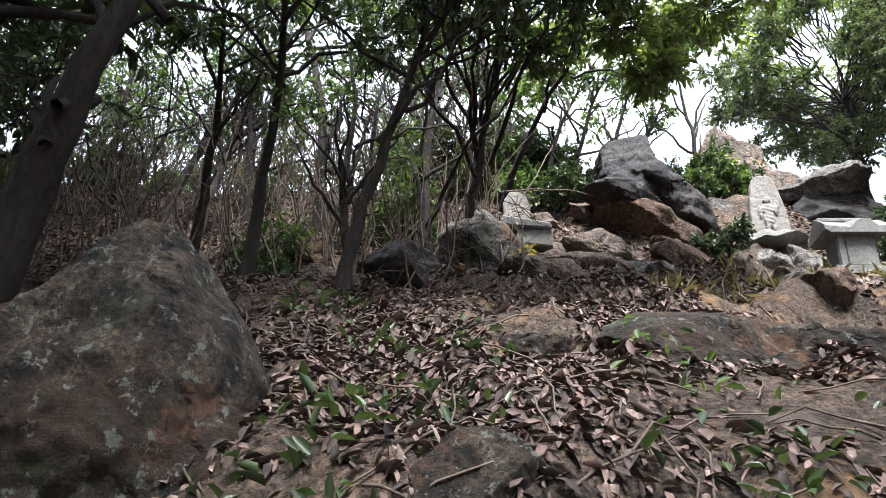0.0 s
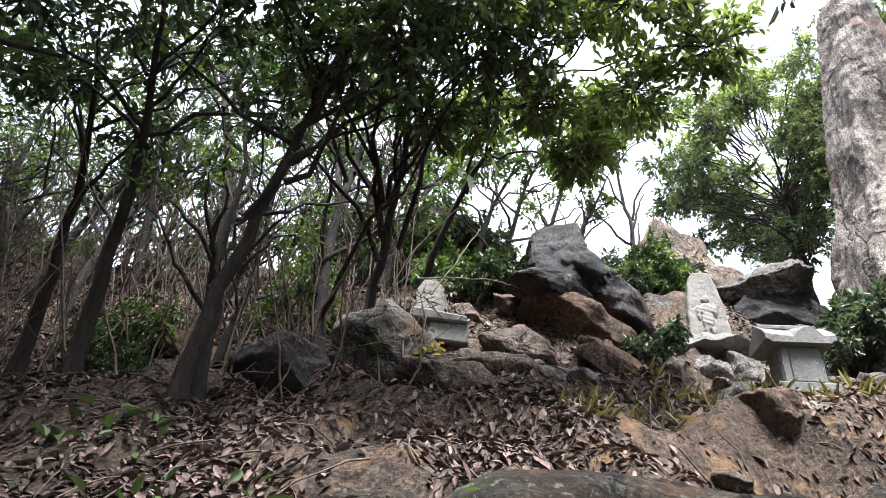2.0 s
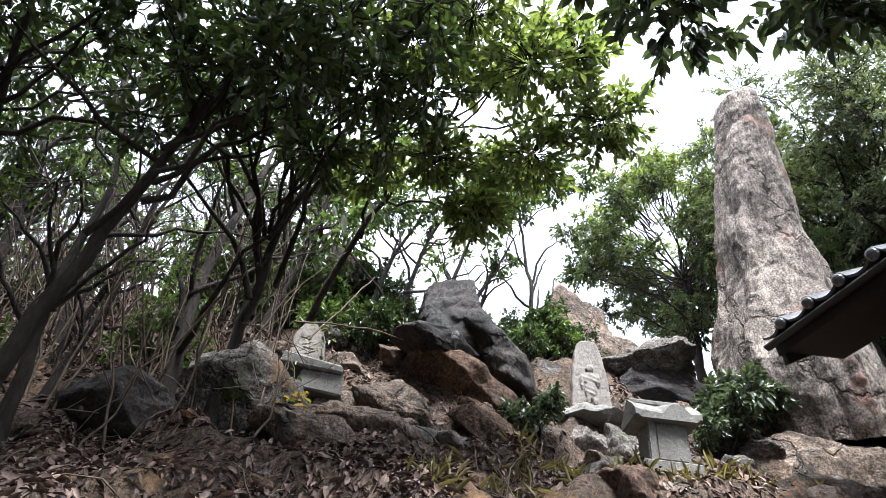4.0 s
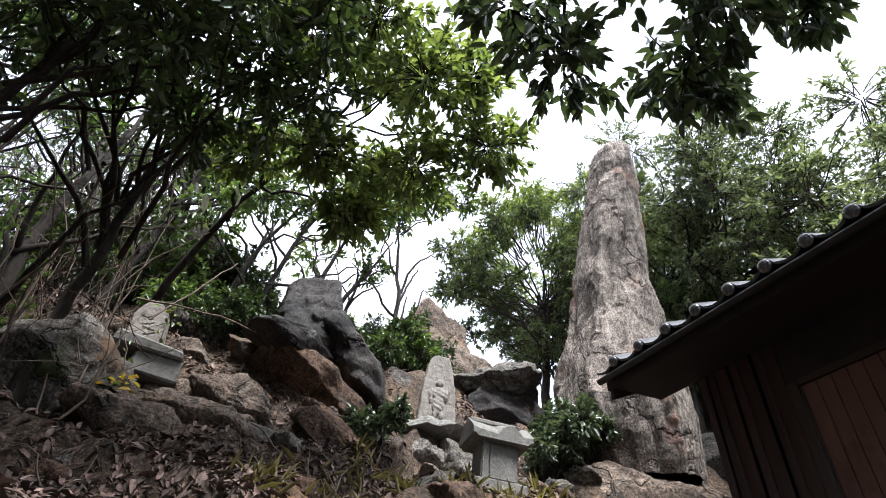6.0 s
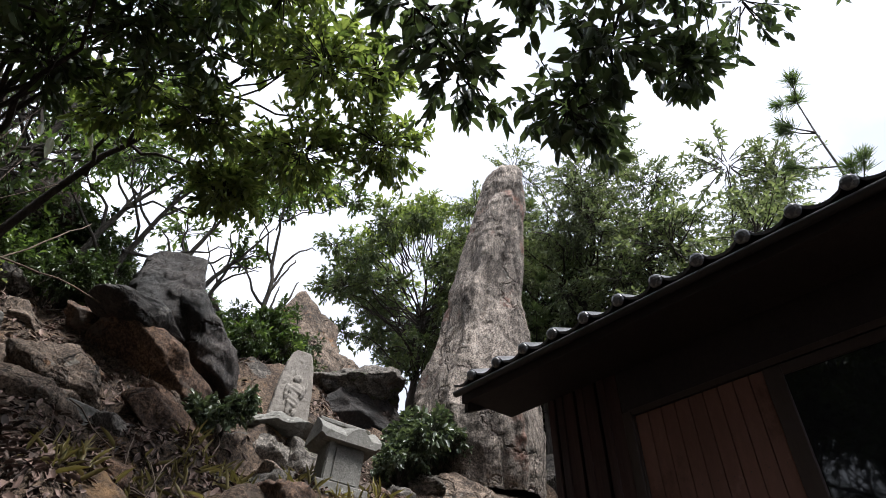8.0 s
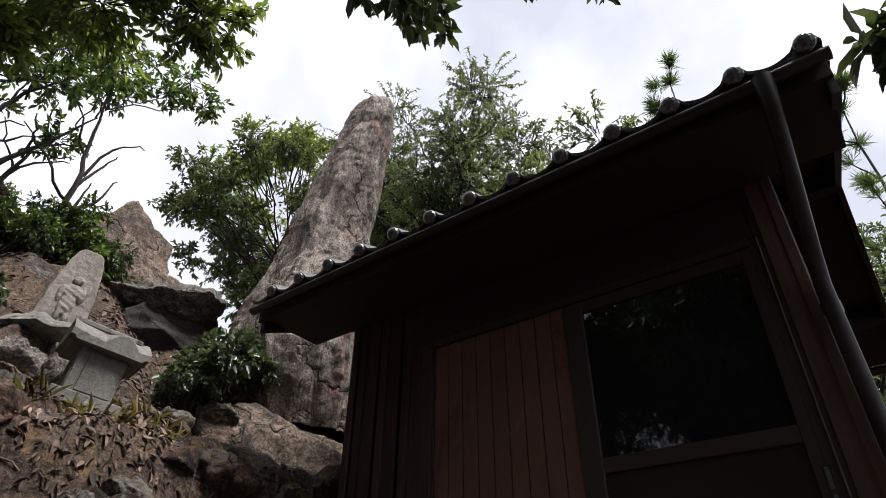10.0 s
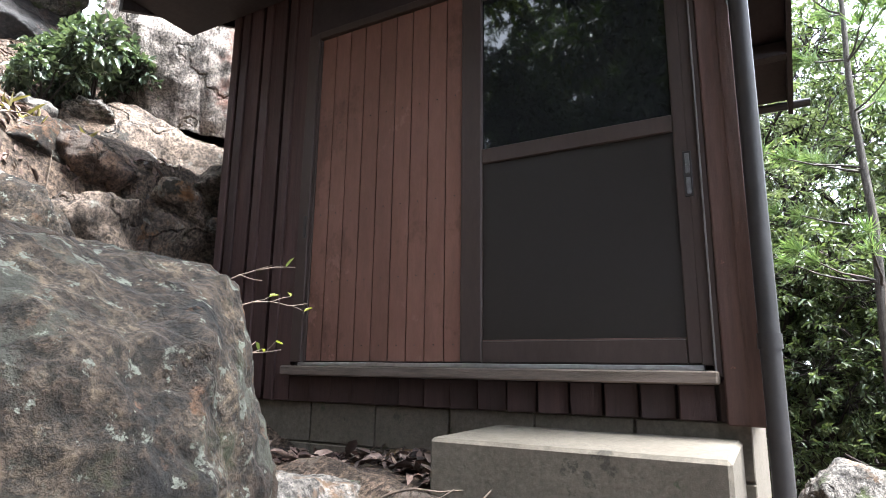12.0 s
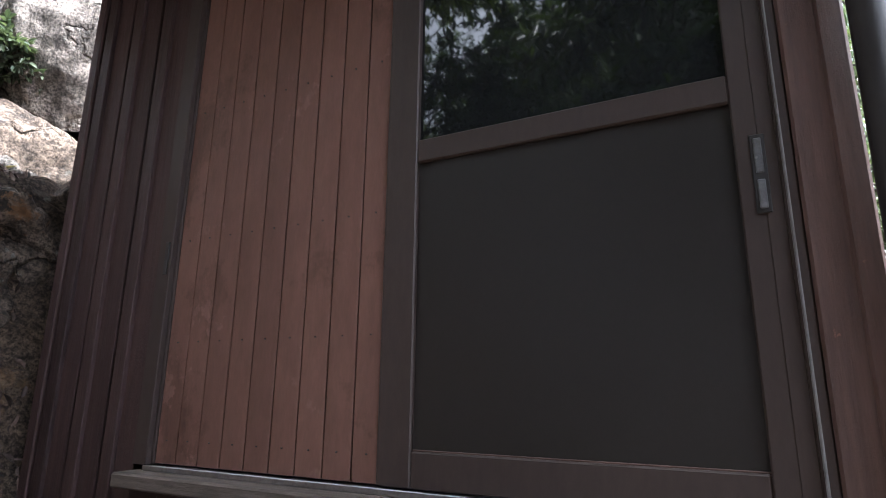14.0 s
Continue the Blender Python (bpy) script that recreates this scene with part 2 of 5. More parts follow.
M_NEEDLE = leaf_material("pine_needles", (0.05, 0.085, 0.04), (0.13, 0.17, 0.085), 0.35, 0.55)
M_GRASS = leaf_material("dry_grass", (0.13, 0.11, 0.045), (0.28, 0.23, 0.12), 0.3)
M_LEAFROUND = leaf_material("muted_green_leaf", (0.038, 0.058, 0.03), (0.1, 0.12, 0.062), 0.38)
M_GLASS = bpy.data.materials.new("dark_window_glass")
M_GLASS.use_nodes = True
g_bsdf = M_GLASS.node_tree.nodes["Principled BSDF"]
g_bsdf.inputs["Base Color"].default_value = (0.01, 0.011, 0.012, 1)
g_bsdf.inputs["Roughness"].default_value, g_bsdf.inputs["IOR"].default_value = 0.03, 1.52
g_bsdf.inputs["Specular IOR Level"].default_value = 0.5


# ---------------------------------------------------------------- mesh helpers
def mesh_from(name, verts, faces, mats, smooth=False, index=None):
    me = bpy.data.meshes.new(name)
    me.from_pydata([tuple(v) for v in verts], [], [tuple(f) for f in faces])
    for m in mats if isinstance(mats, (list, tuple)) else [mats]:
        me.materials.append(m)
    if index is not None:
        me.polygons.foreach_set("material_index", np.asarray(index, dtype=np.int32))
    if smooth:
        me.polygons.foreach_set("use_smooth", np.ones(len(me.polygons), dtype=bool))
    me.update()
    return me


def quads_mesh(name, verts, quads, mat):
    """A mesh of many quads from arrays."""
    me = bpy.data.meshes.new(name)
    me.vertices.add(len(verts))
    me.vertices.foreach_set("co", np.asarray(verts, dtype=np.float32).ravel())
    me.loops.add(quads.size)
    me.loops.foreach_set("vertex_index", quads.astype(np.int32).ravel())
    me.polygons.add(len(quads))
    me.polygons.foreach_set("loop_start", np.arange(0, quads.size, 4, dtype=np.int32))
    me.materials.append(mat)
    me.update(calc_edges=True)
    return me


def root_of(ob):
    p = Vector(ob.location)
    return p + root_of(ob.parent) if ob.parent else p


def thing(name, at, label, category, group="", kind=""):
    e = new(name)
    e.location = at
    e.empty_display_size = 0.1
    return tagged(e, label, category, group, kind)


def part(name, me, parent=None, label="", kind=""):
    """One mesh, given in world places, as a part of a thing."""
    ob = new(name, me)
    if parent:
        me.transform(Matrix.Translation(-root_of(parent)))
        ob.parent = parent
    return tagged(ob, label, "", "", kind)


def block(name, lo, hi, mat, bevel=0.004, turn=None, jitter=0.0, rng=None):
    """A box between two corners with bevelled edges; turn: a matrix about its middle."""
    bm = bmesh.new()
    bmesh.ops.create_cube(bm, size=1)
    mid, size = (Vector(lo) + Vector(hi)) / 2, Vector(hi) - Vector(lo)
    for v in bm.verts:
        v.co = Vector((v.co.x * size.x, v.co.y * size.y, v.co.z * size.z))
        if jitter:
            v.co += Vector([rng.uniform(-jitter, jitter) for _ in range(3)])
    if bevel:
        bmesh.ops.bevel(bm, geom=bm.edges[:], offset=bevel, segments=1, affect="EDGES", profile=0.5)
    bm.transform(Matrix.Translation(mid) @ (turn or Matrix()))
    me = bpy.data.meshes.new(name)
    bm.to_mesh(me)
    bm.free()
    me.materials.append(mat)
    return me


def frames_along(points):
    p = np.asarray(points, float)
    t = np.gradient(p, axis=0)
    t /= np.linalg.norm(t, axis=1)[:, None] + 1e-9
    ref = np.zeros(3)
    ref[np.argmin(np.abs(p[-1] - p[0]))] = 1.0
    ref = np.repeat(ref[None], len(p), 0)
    a = np.cross(t, ref)
    a /= np.linalg.norm(a, axis=1)[:, None] + 1e-9
    return p, a, np.cross(t, a)


class Tubes:
    """Collects tapered tubes into one mesh."""

    def __init__(self):
        self.v, self.f, self.n = [], [], 0

    def add(self, points, radii, sides=6):
        p, a, b = frames_along(points)
        ang = np.arange(sides) * 2 * np.pi / sides
        ring = p[:, None, :] + np.asarray(radii)[:, None, None] * (np.cos(ang)[None, :, None] * a[:, None, :] + np.sin(ang)[None, :, None] * b[:, None, :])
        k = len(p)
        self.v.append(ring.reshape(-1, 3))
        i, j = np.meshgrid(np.arange(k - 1), np.arange(sides), indexing="ij")
        q = np.stack([i * sides + j, i * sides + (j + 1) % sides, (i + 1) * sides + (j + 1) % sides, (i + 1) * sides + j], -1).reshape(-1, 4)
        self.f.append(q + self.n)
        self.n += k * sides

    def mesh(self, name, mat):
        me = quads_mesh(name, np.concatenate(self.v), np.concatenate(self.f), mat)
        me.polygons.foreach_set("use_smooth", np.ones(len(me.polygons), dtype=bool))
        return me


def bend(a, b, rng, sag=0.0, wob=0.08, n=6):
    """A wandering line from a to b."""
    a, b = np.asarray(a, float), np.asarray(b, float)
    s = np.linspace(0, 1, n)[:, None]
    length = np.linalg.norm(b - a)
    line = a + (b - a) * s
    off = np.cumsum(rng.normal(0, wob * length / n, (n, 3)), axis=0)
    off -= s * off[-1]
    line += off
    line[:, 2] += sag * length * np.sin(np.pi * s[:, 0])
    return line


def leaf_arrays(base, way, size, rng, width=0.4, fold=0.25, droop=0.2):
    """Pointed folded leaves of two quads each, at base, along way."""
    n = len(base)
    way = way / (np.linalg.norm(way, axis=1)[:, None] + 1e-9)
    up = rng.normal(0, 0.45, (n, 3)) + [0, 0, 1.0]
    side = np.cross(way, up)
    side /= np.linalg.norm(side, axis=1)[:, None] + 1e-9
    up = np.cross(side, way)
    L = (size * rng.uniform(0.7, 1.25, n))[:, None]
    W = L * width * 0.5
    f = up * W * fold * 2
    d = -up * L * droop
    v = np.stack([base, base + way * L * 0.3 + side * W * 0.9 + f, base + way * L * 0.68 + side * W * 0.8 + f + d * 0.4, base + way * L + d, base + way * L * 0.68 - side * W * 0.8 + f + d * 0.4, base + way * L * 0.3 - side * W * 0.9 + f], 1)
    q = (np.array([[0, 1, 2, 3], [0, 3, 4, 5]])[None] + 6 * np.arange(n)[:, None, None]).reshape(-1, 4)
    return v.reshape(-1, 3), q


def crown(tubes, clusters, rng, leaf, twigs=14, per_twig=10, width=0.4, twig_r=0.006, droop=0.2, hang=-0.15):
    """Twigs inside each (centre, radius) cluster with leaves along their outer half; returns the leaves' arrays."""
    bases, ways = [], []
    for c, r in clusters:
        c, r = np.asarray(c, float), np.asarray(r, float) * np.ones(3)
        for _ in range(twigs):
            d = rng.normal(0, 1, 3)
            d /= np.linalg.norm(d)
            end = c + d * r * rng.uniform(0.55, 1.0)
            line = bend(c + d * r * 0.1, end, rng, 0.05, 0.25, 5)
            if tubes is not None:
                tubes.add(line, np.linspace(twig_r, twig_r * 0.35, 5), 3)
            s = rng.uniform(0.35, 1.02, per_twig)
            k = s * 4
            i = np.minimum(k.astype(int), 3)
            p = line[i] + (line[i + 1] - line[i]) * (k - i)[:, None]
            bases.append(p + rng.normal(0, leaf * 0.15, (per_twig, 3)))
            w = (line[-1] - line[0]) / np.linalg.norm(line[-1] - line[0])
            ways.append(w * 0.6 + rng.normal(0, 0.6, (per_twig, 3)) + [0, 0, hang])
    b, w = np.concatenate(bases), np.concatenate(ways)
    return leaf_arrays(b, w, leaf, rng, width, droop=droop)


def tree(base, path, r0, clusters, label, seed, leaf=0.09, twigs=14, per_twig=10, bark=None, foliage=None, width=0.4, limb_r=0.35, category="tree", group="", name="tree", hang=-0.15, bare=()):
    """A trunk along path, limbs to each cluster of the crown and bare twigs to each point in bare."""
    rng = np.random.default_rng(seed)
    top = thing(name, base, label, category, group)
    wood = Tubes()
    pts = np.asarray([base] + list(path), float)
    s = np.linspace(0, len(pts) - 1, 4 * len(pts))
    smooth = np.stack([np.interp(s, np.arange(len(pts)), pts[:, i]) for i in range(3)], 1)
    for _ in range(3):
        smooth[1:-1] = (smooth[:-2] + 2 * smooth[1:-1] + smooth[2:]) / 4
    smooth[1:-1] += rng.normal(0, min(r0, 0.05) * 0.22, (len(smooth) - 2, 3))
    rad = r0 * np.linspace(1, 0.16, len(smooth))
    rad[0] *= 1.35
    smooth[0, 2] -= 0.12
    wood.add(smooth, rad, 9)
    for c, r in list(clusters) + [(b, None) for b in bare]:
        c = np.asarray(c, float)
        d = np.linalg.norm(smooth - c, axis=1) + 0.6 * np.maximum(0, smooth[:, 2] - c[2] + 0.3)
        k = int(np.clip(np.argmin(d) - 2, 2, len(smooth) - 2))
        n = 8
        wood.add(bend(smooth[k], c, rng, 0.06, 0.3, n), np.linspace(min(rad[k] * 0.7, r0 * limb_r + 0.006), 0.006, n), 6)
    if clusters:
        v, q = crown(wood, clusters, rng, leaf, twigs, per_twig, width, hang=hang)
        part("crown", quads_mesh("crown", v, q, foliage or M_LEAF), top, kind="stuff")
    part("trunk", wood.mesh("trunk", bark or M_BARK), top)
    return top

# ---------------------------------------------------------------- ground and rocks
def step01(v, a, b):
    s = np.clip((v - a) / (b - a), 0, 1)
    return s * s * (3 - 2 * s)


def ground_z(x, y):
    """Height of the hillside: a steep bank, a slope of about a half, a ridge, and a levelled terrace for the hut."""
    x, y = np.asarray(x, float), np.asarray(y, float)
    z = np.interp(y, [-400, -40, -3, 0, 0.75, 1.5, 2.9, 5.0, 6.1, 7.0, 8.0, 11, 20, 60, 400], [-60, -14, -0.9, 0.0, 0.55, 1.42, 2.2, 3.25, 4.5, 5.45, 6.0, 6.3, 5.2, 2, -40])
    terrace = 0.45 + 0.82 * step01(x, 2.1, 4.2)
    w = step01(x, 1.5, 2.7) * (1 - step01(y, 3.0 + 0.5 * step01(x, 3.3, 4.1), 3.95))
    low = np.minimum(z, terrace) * (y < 1.0) + terrace * (y >= 1.0)
    z = z * (1 - w) + low * w
    z = z - 1.3 * step01(x, 3.0, 5.2) * step01(y, 5.8, 7.5) + 0.25 * step01(-x, 0, 3) * step01(y, 5, 7) * -1
    z = z - 3.2 * step01(x, 7.6, 15) - 10 * step01(x, 15, 80)
    return z + 0.5 * step01(-x, 2, 8) - 9 * step01(-x, 14, 80)


def bump_at(p):
    """Lumps of the slope: swells, ledges and crumbs, calmer on the trodden part."""
    calm = 1.0 if p.y > 3.2 else max(0.35, 0.35 + 0.65 * (p.y - 1.2) / 2.0)
    ledge = (0.34 if p.y > 3.4 else 0.2) * max(0.0, 0.3 - abs(noise.noise(p * 1.3 + Vector((3, 5, 0))))) * 2
    return calm * (0.13 * noise.fractal(p * 1.2, 0.9, 2.1, 6) + ledge - 0.08 + 0.03 * noise.noise(p * 5) + 0.02 * noise.noise(p * 13))


def bumps(x, y):
    z = np.zeros(x.shape)
    flat_x, flat_y, out = x.ravel(), y.ravel(), z.ravel()
    for i in range(len(out)):
        if -9 < flat_x[i] < 13 and -4 < flat_y[i] < 14:
            p = Vector((flat_x[i], flat_y[i], 0))
            out[i] = bump_at(p)
    return out.reshape(x.shape)


def axis(lo, a, b, hi, stepsize):
    near = np.arange(a, b + stepsize / 2, stepsize)
    k = np.geomspace(1, 1 + hi - b, 16)[1:] - 1
    j = np.geomspace(1, 1 + a - lo, 16)[1:] - 1
    return np.concatenate([a - j[::-1], near, b + k])


gx, gy = np.meshgrid(axis(-400, -5, 8, 400, 0.055), axis(-400, -2, 9.5, 400, 0.055), indexing="ij")
gz = ground_z(gx, gy) + bumps(gx, gy)
ni, nj = gx.shape
ii, jj = np.meshgrid(np.arange(ni - 1), np.arange(nj - 1), indexing="ij")
gq = np.stack([ii * nj + jj, (ii + 1) * nj + jj, (ii + 1) * nj + jj + 1, ii * nj + jj + 1], -1).reshape(-1, 4)
ground_mesh = quads_mesh("ground", np.stack([gx, gy, gz], -1).reshape(-1, 3), gq, M_SOIL)
ground_mesh.polygons.foreach_set("use_smooth", np.ones(len(ground_mesh.polygons), dtype=bool))
tagged(new("ground", ground_mesh), "sloping brown forest soil strewn with dry leaves", "ground", kind="structure")


def surface(x, y):
    """Height of the built ground at one place."""
    return float(ground_z(x, y)) + bump_at(Vector((x, y, 0)))


def rock_mesh(name, centre, size, seed, mat, cuts=13, rough=0.13, sub=6, turn=(0, 0, 0), layer=0.0, tip=0.0, taper=0.0, grit=1.0, square=2.0):
    """A weathered boulder: a ball cut by random planes, then worn by noise at three scales. tip shifts the top sideways."""
    rng = random.Random(seed)
    bm = bmesh.new()
    bmesh.ops.create_icosphere(bm, subdivisions=sub, radius=1)
    planes = []
    for _ in range(cuts):
        d = Vector([rng.gauss(0, 1) for _ in range(3)]).normalized()
        planes.append((d, rng.uniform(0.52, 0.88)))
    m = Euler([radians(a) for a in turn]).to_matrix()
    s = Vector(size)
    off = Vector((seed * 3.7, seed * 1.3, seed * 2.1))
    mean = (s.x + s.y + s.z) / 3
    for v in bm.verts:
        d = v.co.normalized()
        r = (abs(d.x) ** square + abs(d.y) ** square + abs(d.z) ** square) ** (-1 / square)
        for n, h in planes:
            k = n.dot(d)
            if k > 0.05:
                r = min(r, h / k)
        p = Vector((d.x * s.x, d.y * s.y, d.z * s.z)) * r
        q = p + off
        push = rough * mean * noise.fractal(q * (1.1 / mean), 0.9, 2.1, 6)
        push -= rough * 0.5 * mean * max(0, 0.25 - abs(noise.noise(q * (1.7 / mean)))) * 1.6
        push += 0.012 * noise.noise(q * 9) + grit * (0.006 * noise.noise(q * 21) + 0.004 * noise.noise(q * 47))
        if layer:
            push += layer * noise.noise(Vector((q.x * 0.6, q.y * 0.6, q.z * 7)))
        p += d * push
        p.x += tip * p.z
        p.x *= 1 - taper * max(0.0, p.z / s.z)
        v.co = Vector(centre) + m @ p
    me = bpy.data.meshes.new(name)
    bm.to_mesh(me)
    bm.free()
    me.materials.append(mat)
    me.polygons.foreach_set("use_smooth", np.ones(len(me.polygons), dtype=bool))
    return me


def rock(label, centre, size, seed, mat, name="boulder", category="rock", group="", **more):
    return tagged(new(name, rock_mesh(name, centre, size, seed, mat, **more)), label, category, group)


# the standing stone, narrowing to a blunt tip
def standing_stone():
    heights = [3.55, 3.95, 4.3, 4.9, 5.4, 6.0, 6.6, 7.2, 7.7, 8.0, 8.16, 8.24]
    cx = [5.6, 5.54, 5.48, 5.52, 5.58, 5.55, 5.62, 5.68, 5.72, 5.74, 5.74, 5.72]
    cy = [5.35, 5.35, 5.32, 5.26, 5.2, 5.15, 5.06, 4.96, 4.87, 4.82, 4.8, 4.8]
    rad = [0.62, 0.72, 0.74, 0.64, 0.54, 0.43, 0.38, 0.345, 0.31, 0.26, 0.18, 0.07]
    rows, cols = 260, 150
    zz = np.linspace(heights[0], heights[-1], rows)
    verts = []
    for i, z in enumerate(zz):
        x0, y0, r0 = (float(np.interp(z, heights, a)) for a in (cx, cy, rad))
        for j in range(cols):
            a = 2 * math.pi * j / cols
            facet = 1 / max(math.cos(((a + 0.5 + 0.25 * noise.noise(Vector((0, 0, z)))) % (math.pi / 3)) - math.pi / 6), 0.5) * 0.93
            p = Vector((math.cos(a) * r0, math.sin(a) * r0, z))
            q = Vector((p.x, p.y, z * 0.35))
            push = 0.04 * noise.fractal(q * 2.3, 0.9, 2.2, 5) - 0.34 * max(0, 0.14 - abs(noise.noise(Vector((p.x * 3.1, p.y * 3.1, z * 0.55)))))
            rid = 1 - abs(noise.noise(Vector((p.x * 4.2 + 0.5 * z, p.y * 4.2, z * 0.9)))) * 2
            push += 0.02 * rid * abs(rid) + 0.014 * (1 - 2 * abs(noise.noise(Vector((p.x * 9 - 0.8 * z, p.y * 9, z * 0.8))))) + 0.02 * noise.noise(Vector((p.x * 2, p.y * 2, z * 0.9))) + 0.02 * noise.fractal(Vector((p.x * 7, p.y * 7, z * 0.8)), 0.8, 2.1, 4) + 0.012 * noise.fractal(p * 14, 0.9, 2.1, 3) - 0.14 * max(0, 0.1 - abs(noise.noise(Vector((p.x * 2.4 + 5, p.y * 2.4, z * 1.2 + p.x)))))
            k = r0 * facet + push * min(1, r0 / 0.25)
            verts.append((x0 + math.cos(a) * k, y0 + math.sin(a) * k, z + 0.02 * noise.noise(p * 3)))
    faces = [(i * cols + j, i * cols + (j + 1) % cols, (i + 1) * cols + (j + 1) % cols, (i + 1) * cols + j) for i in range(rows - 1) for j in range(cols)]
    faces.append(tuple((rows - 1) * cols + j for j in range(cols)))
    return mesh_from("standing_stone", verts, faces, M_PILLAR, True)


tagged(new("standing_stone", standing_stone()), "tall tapering pinkish grey standing stone streaked with lichen", "standing stone")

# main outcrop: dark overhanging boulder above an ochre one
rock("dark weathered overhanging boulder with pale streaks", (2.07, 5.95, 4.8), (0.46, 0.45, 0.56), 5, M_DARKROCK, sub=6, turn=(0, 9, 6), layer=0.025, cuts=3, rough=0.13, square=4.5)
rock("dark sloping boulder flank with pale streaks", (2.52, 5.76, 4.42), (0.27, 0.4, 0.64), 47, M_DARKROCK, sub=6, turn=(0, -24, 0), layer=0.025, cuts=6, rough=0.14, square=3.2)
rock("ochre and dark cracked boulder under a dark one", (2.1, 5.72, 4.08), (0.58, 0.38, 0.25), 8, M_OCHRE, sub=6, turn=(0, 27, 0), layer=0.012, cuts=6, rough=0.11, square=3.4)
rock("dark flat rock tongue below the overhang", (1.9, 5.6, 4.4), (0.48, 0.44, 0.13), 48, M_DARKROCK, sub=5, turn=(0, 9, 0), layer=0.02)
rock("small ochre slab at the foot of the outcrop", (2.12, 5.28, 3.72), (0.2, 0.16, 0.07), 49, M_OCHRE, sub=5, turn=(10, 24, 0))
rock("brown grey rocky peak with orange lichen", (4.5, 8.2, 5.75), (0.95, 0.8, 1.5), 11, M_BROWNROCK, sub=6, turn=(0, 8, 0), tip=-0.12)
rock("brown grey rocky shoulder below the peak", (5.4, 8.1, 5.2), (1.1, 0.7, 1.1), 12, M_BROWNROCK, sub=6)
rock("grey angular boulder behind the carved stone", (3.1, 6.25, 4.35), (0.36, 0.35, 0.42), 13, M_ROCK)
# the shade of the hollow is painted: its rock face wears the dark material
rock("rock face under an overhanging cap, hollow's shade put into its dark colour", (4.55, 6.2, 4.3), (0.95, 0.48, 0.62), 14, M_DARKROCK, sub=6, layer=0.03, cuts=12)
rock("flat grey rock cap over a dark hollow", (4.5, 6.12, 4.8), (0.8, 0.55, 0.26), 37, M_ROCK, sub=6, layer=0.03, cuts=14, turn=(6, -10, 0), rough=0.2)
rock("mossy hillside rock among shrubs", (0.95, 7.2, 5.6), (1.0, 0.6, 0.95), 15, M_LICHROCK)
rock("dark rock among thin trunks", (-0.3, 7.8, 5.4), (0.6, 0.5, 0.6), 16, M_DARKROCK)
rock("small rounded boulder atop the dark one", (2.75, 7.2, 5.4), (0.25, 0.25, 0.45), 17, M_LICHROCK)
rock("pale grey flat stone on leaf litter", (1.7, 4.86, 3.26), (0.26, 0.17, 0.12), 18, M_OLDSTONE, turn=(18, 20, 0), cuts=20)
rock("lichen covered blue grey rock face under the tablet", (0.3, 5.12, 3.58), (0.46, 0.36, 0.46), 19, M_ROCK, sub=6, cuts=9)
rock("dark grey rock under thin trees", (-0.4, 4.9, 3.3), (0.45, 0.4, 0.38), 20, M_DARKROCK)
rock("large lichen covered boulder on the bank", (-1.1, 1.76, 1.4), (0.62, 0.45, 0.9), 21, M_LICHROCK, sub=7, turn=(0, 0, 12), cuts=7, taper=0.42, grit=1.6, rough=0.12)
rock("sloping lichen covered rock against the large boulder", (-0.82, 1.72, 1.42), (0.3, 0.34, 0.66), 63, M_LICHROCK, sub=6, turn=(0, -34, 0), cuts=12)
rock("rounded mossy rock half buried in leaves", (0.42, 2.72, 1.98), (0.24, 0.2, 0.18), 22, M_LICHROCK)
rock("low broad grey rock half buried in the slope", (1.4, 2.55, 1.84), (0.85, 0.62, 0.28), 23, M_LICHROCK, sub=6, turn=(24, 0, 10), cuts=8, grit=1.5)
rock("low mossy rock at the foot of the bank", (0.03, 1.5, 1.3), (0.26, 0.2, 0.19), 24, M_LICHROCK)
rock("tall lichen covered boulder beside the hut", (2.97, 2.12, 1.08), (0.86, 0.8, 0.84), 25, M_LICHROCK, sub=7, turn=(0, 0, 30), cuts=6, rough=0.12, grit=1.6)
rock("low pale rock at the boulder's foot", (3.6, 1.95, 1.2), (0.42, 0.3, 0.16), 26, M_ROCK)
rock("broad brown ledge under the standing stone", (5.4, 4.9, 3.3), (1.05, 0.55, 0.4), 27, M_BROWNROCK, sub=6, layer=0.012, cuts=8)
rock("grey rock ledge behind the hut", (5.0, 4.75, 2.9), (0.75, 0.6, 0.52), 28, M_BROWNROCK, sub=6, layer=0.012, cuts=8)
rock("grey lichen spotted rock in the slope", (3.82, 4.05, 2.7), (0.42, 0.3, 0.26), 29, M_LICHROCK, sub=5, turn=(15, 12, 20))
rock("broad earthy brown rock shelf in the slope", (4.35, 4.35, 2.62), (0.7, 0.45, 0.4), 36, M_BROWNROCK, sub=6, turn=(20, 8, 12), layer=0.02, cuts=9)
rock("rough lichen spotted ledge in the bank", (3.45, 3.7, 2.2), (0.55, 0.35, 0.36), 38, M_LICHROCK, sub=6, layer=0.04, rough=0.22, turn=(12, 6, 10))
rock("rough brown ledge in the bank", (4.15, 3.85, 2.15), (0.6, 0.36, 0.42), 39, M_BROWNROCK, sub=6, layer=0.05, rough=0.24, turn=(16, -6, 8))
rock("rough brown ledge behind the hut", (4.85, 4.05, 2.35), (0.5, 0.36, 0.46), 40, M_BROWNROCK, sub=6, layer=0.05, rough=0.22)
rock("low grey rock below the shrine", (3.2, 4.15, 2.6), (0.5, 0.32, 0.24), 44, M_ROCK, sub=6, layer=0.04, rough=0.2, turn=(20, 8, 0))
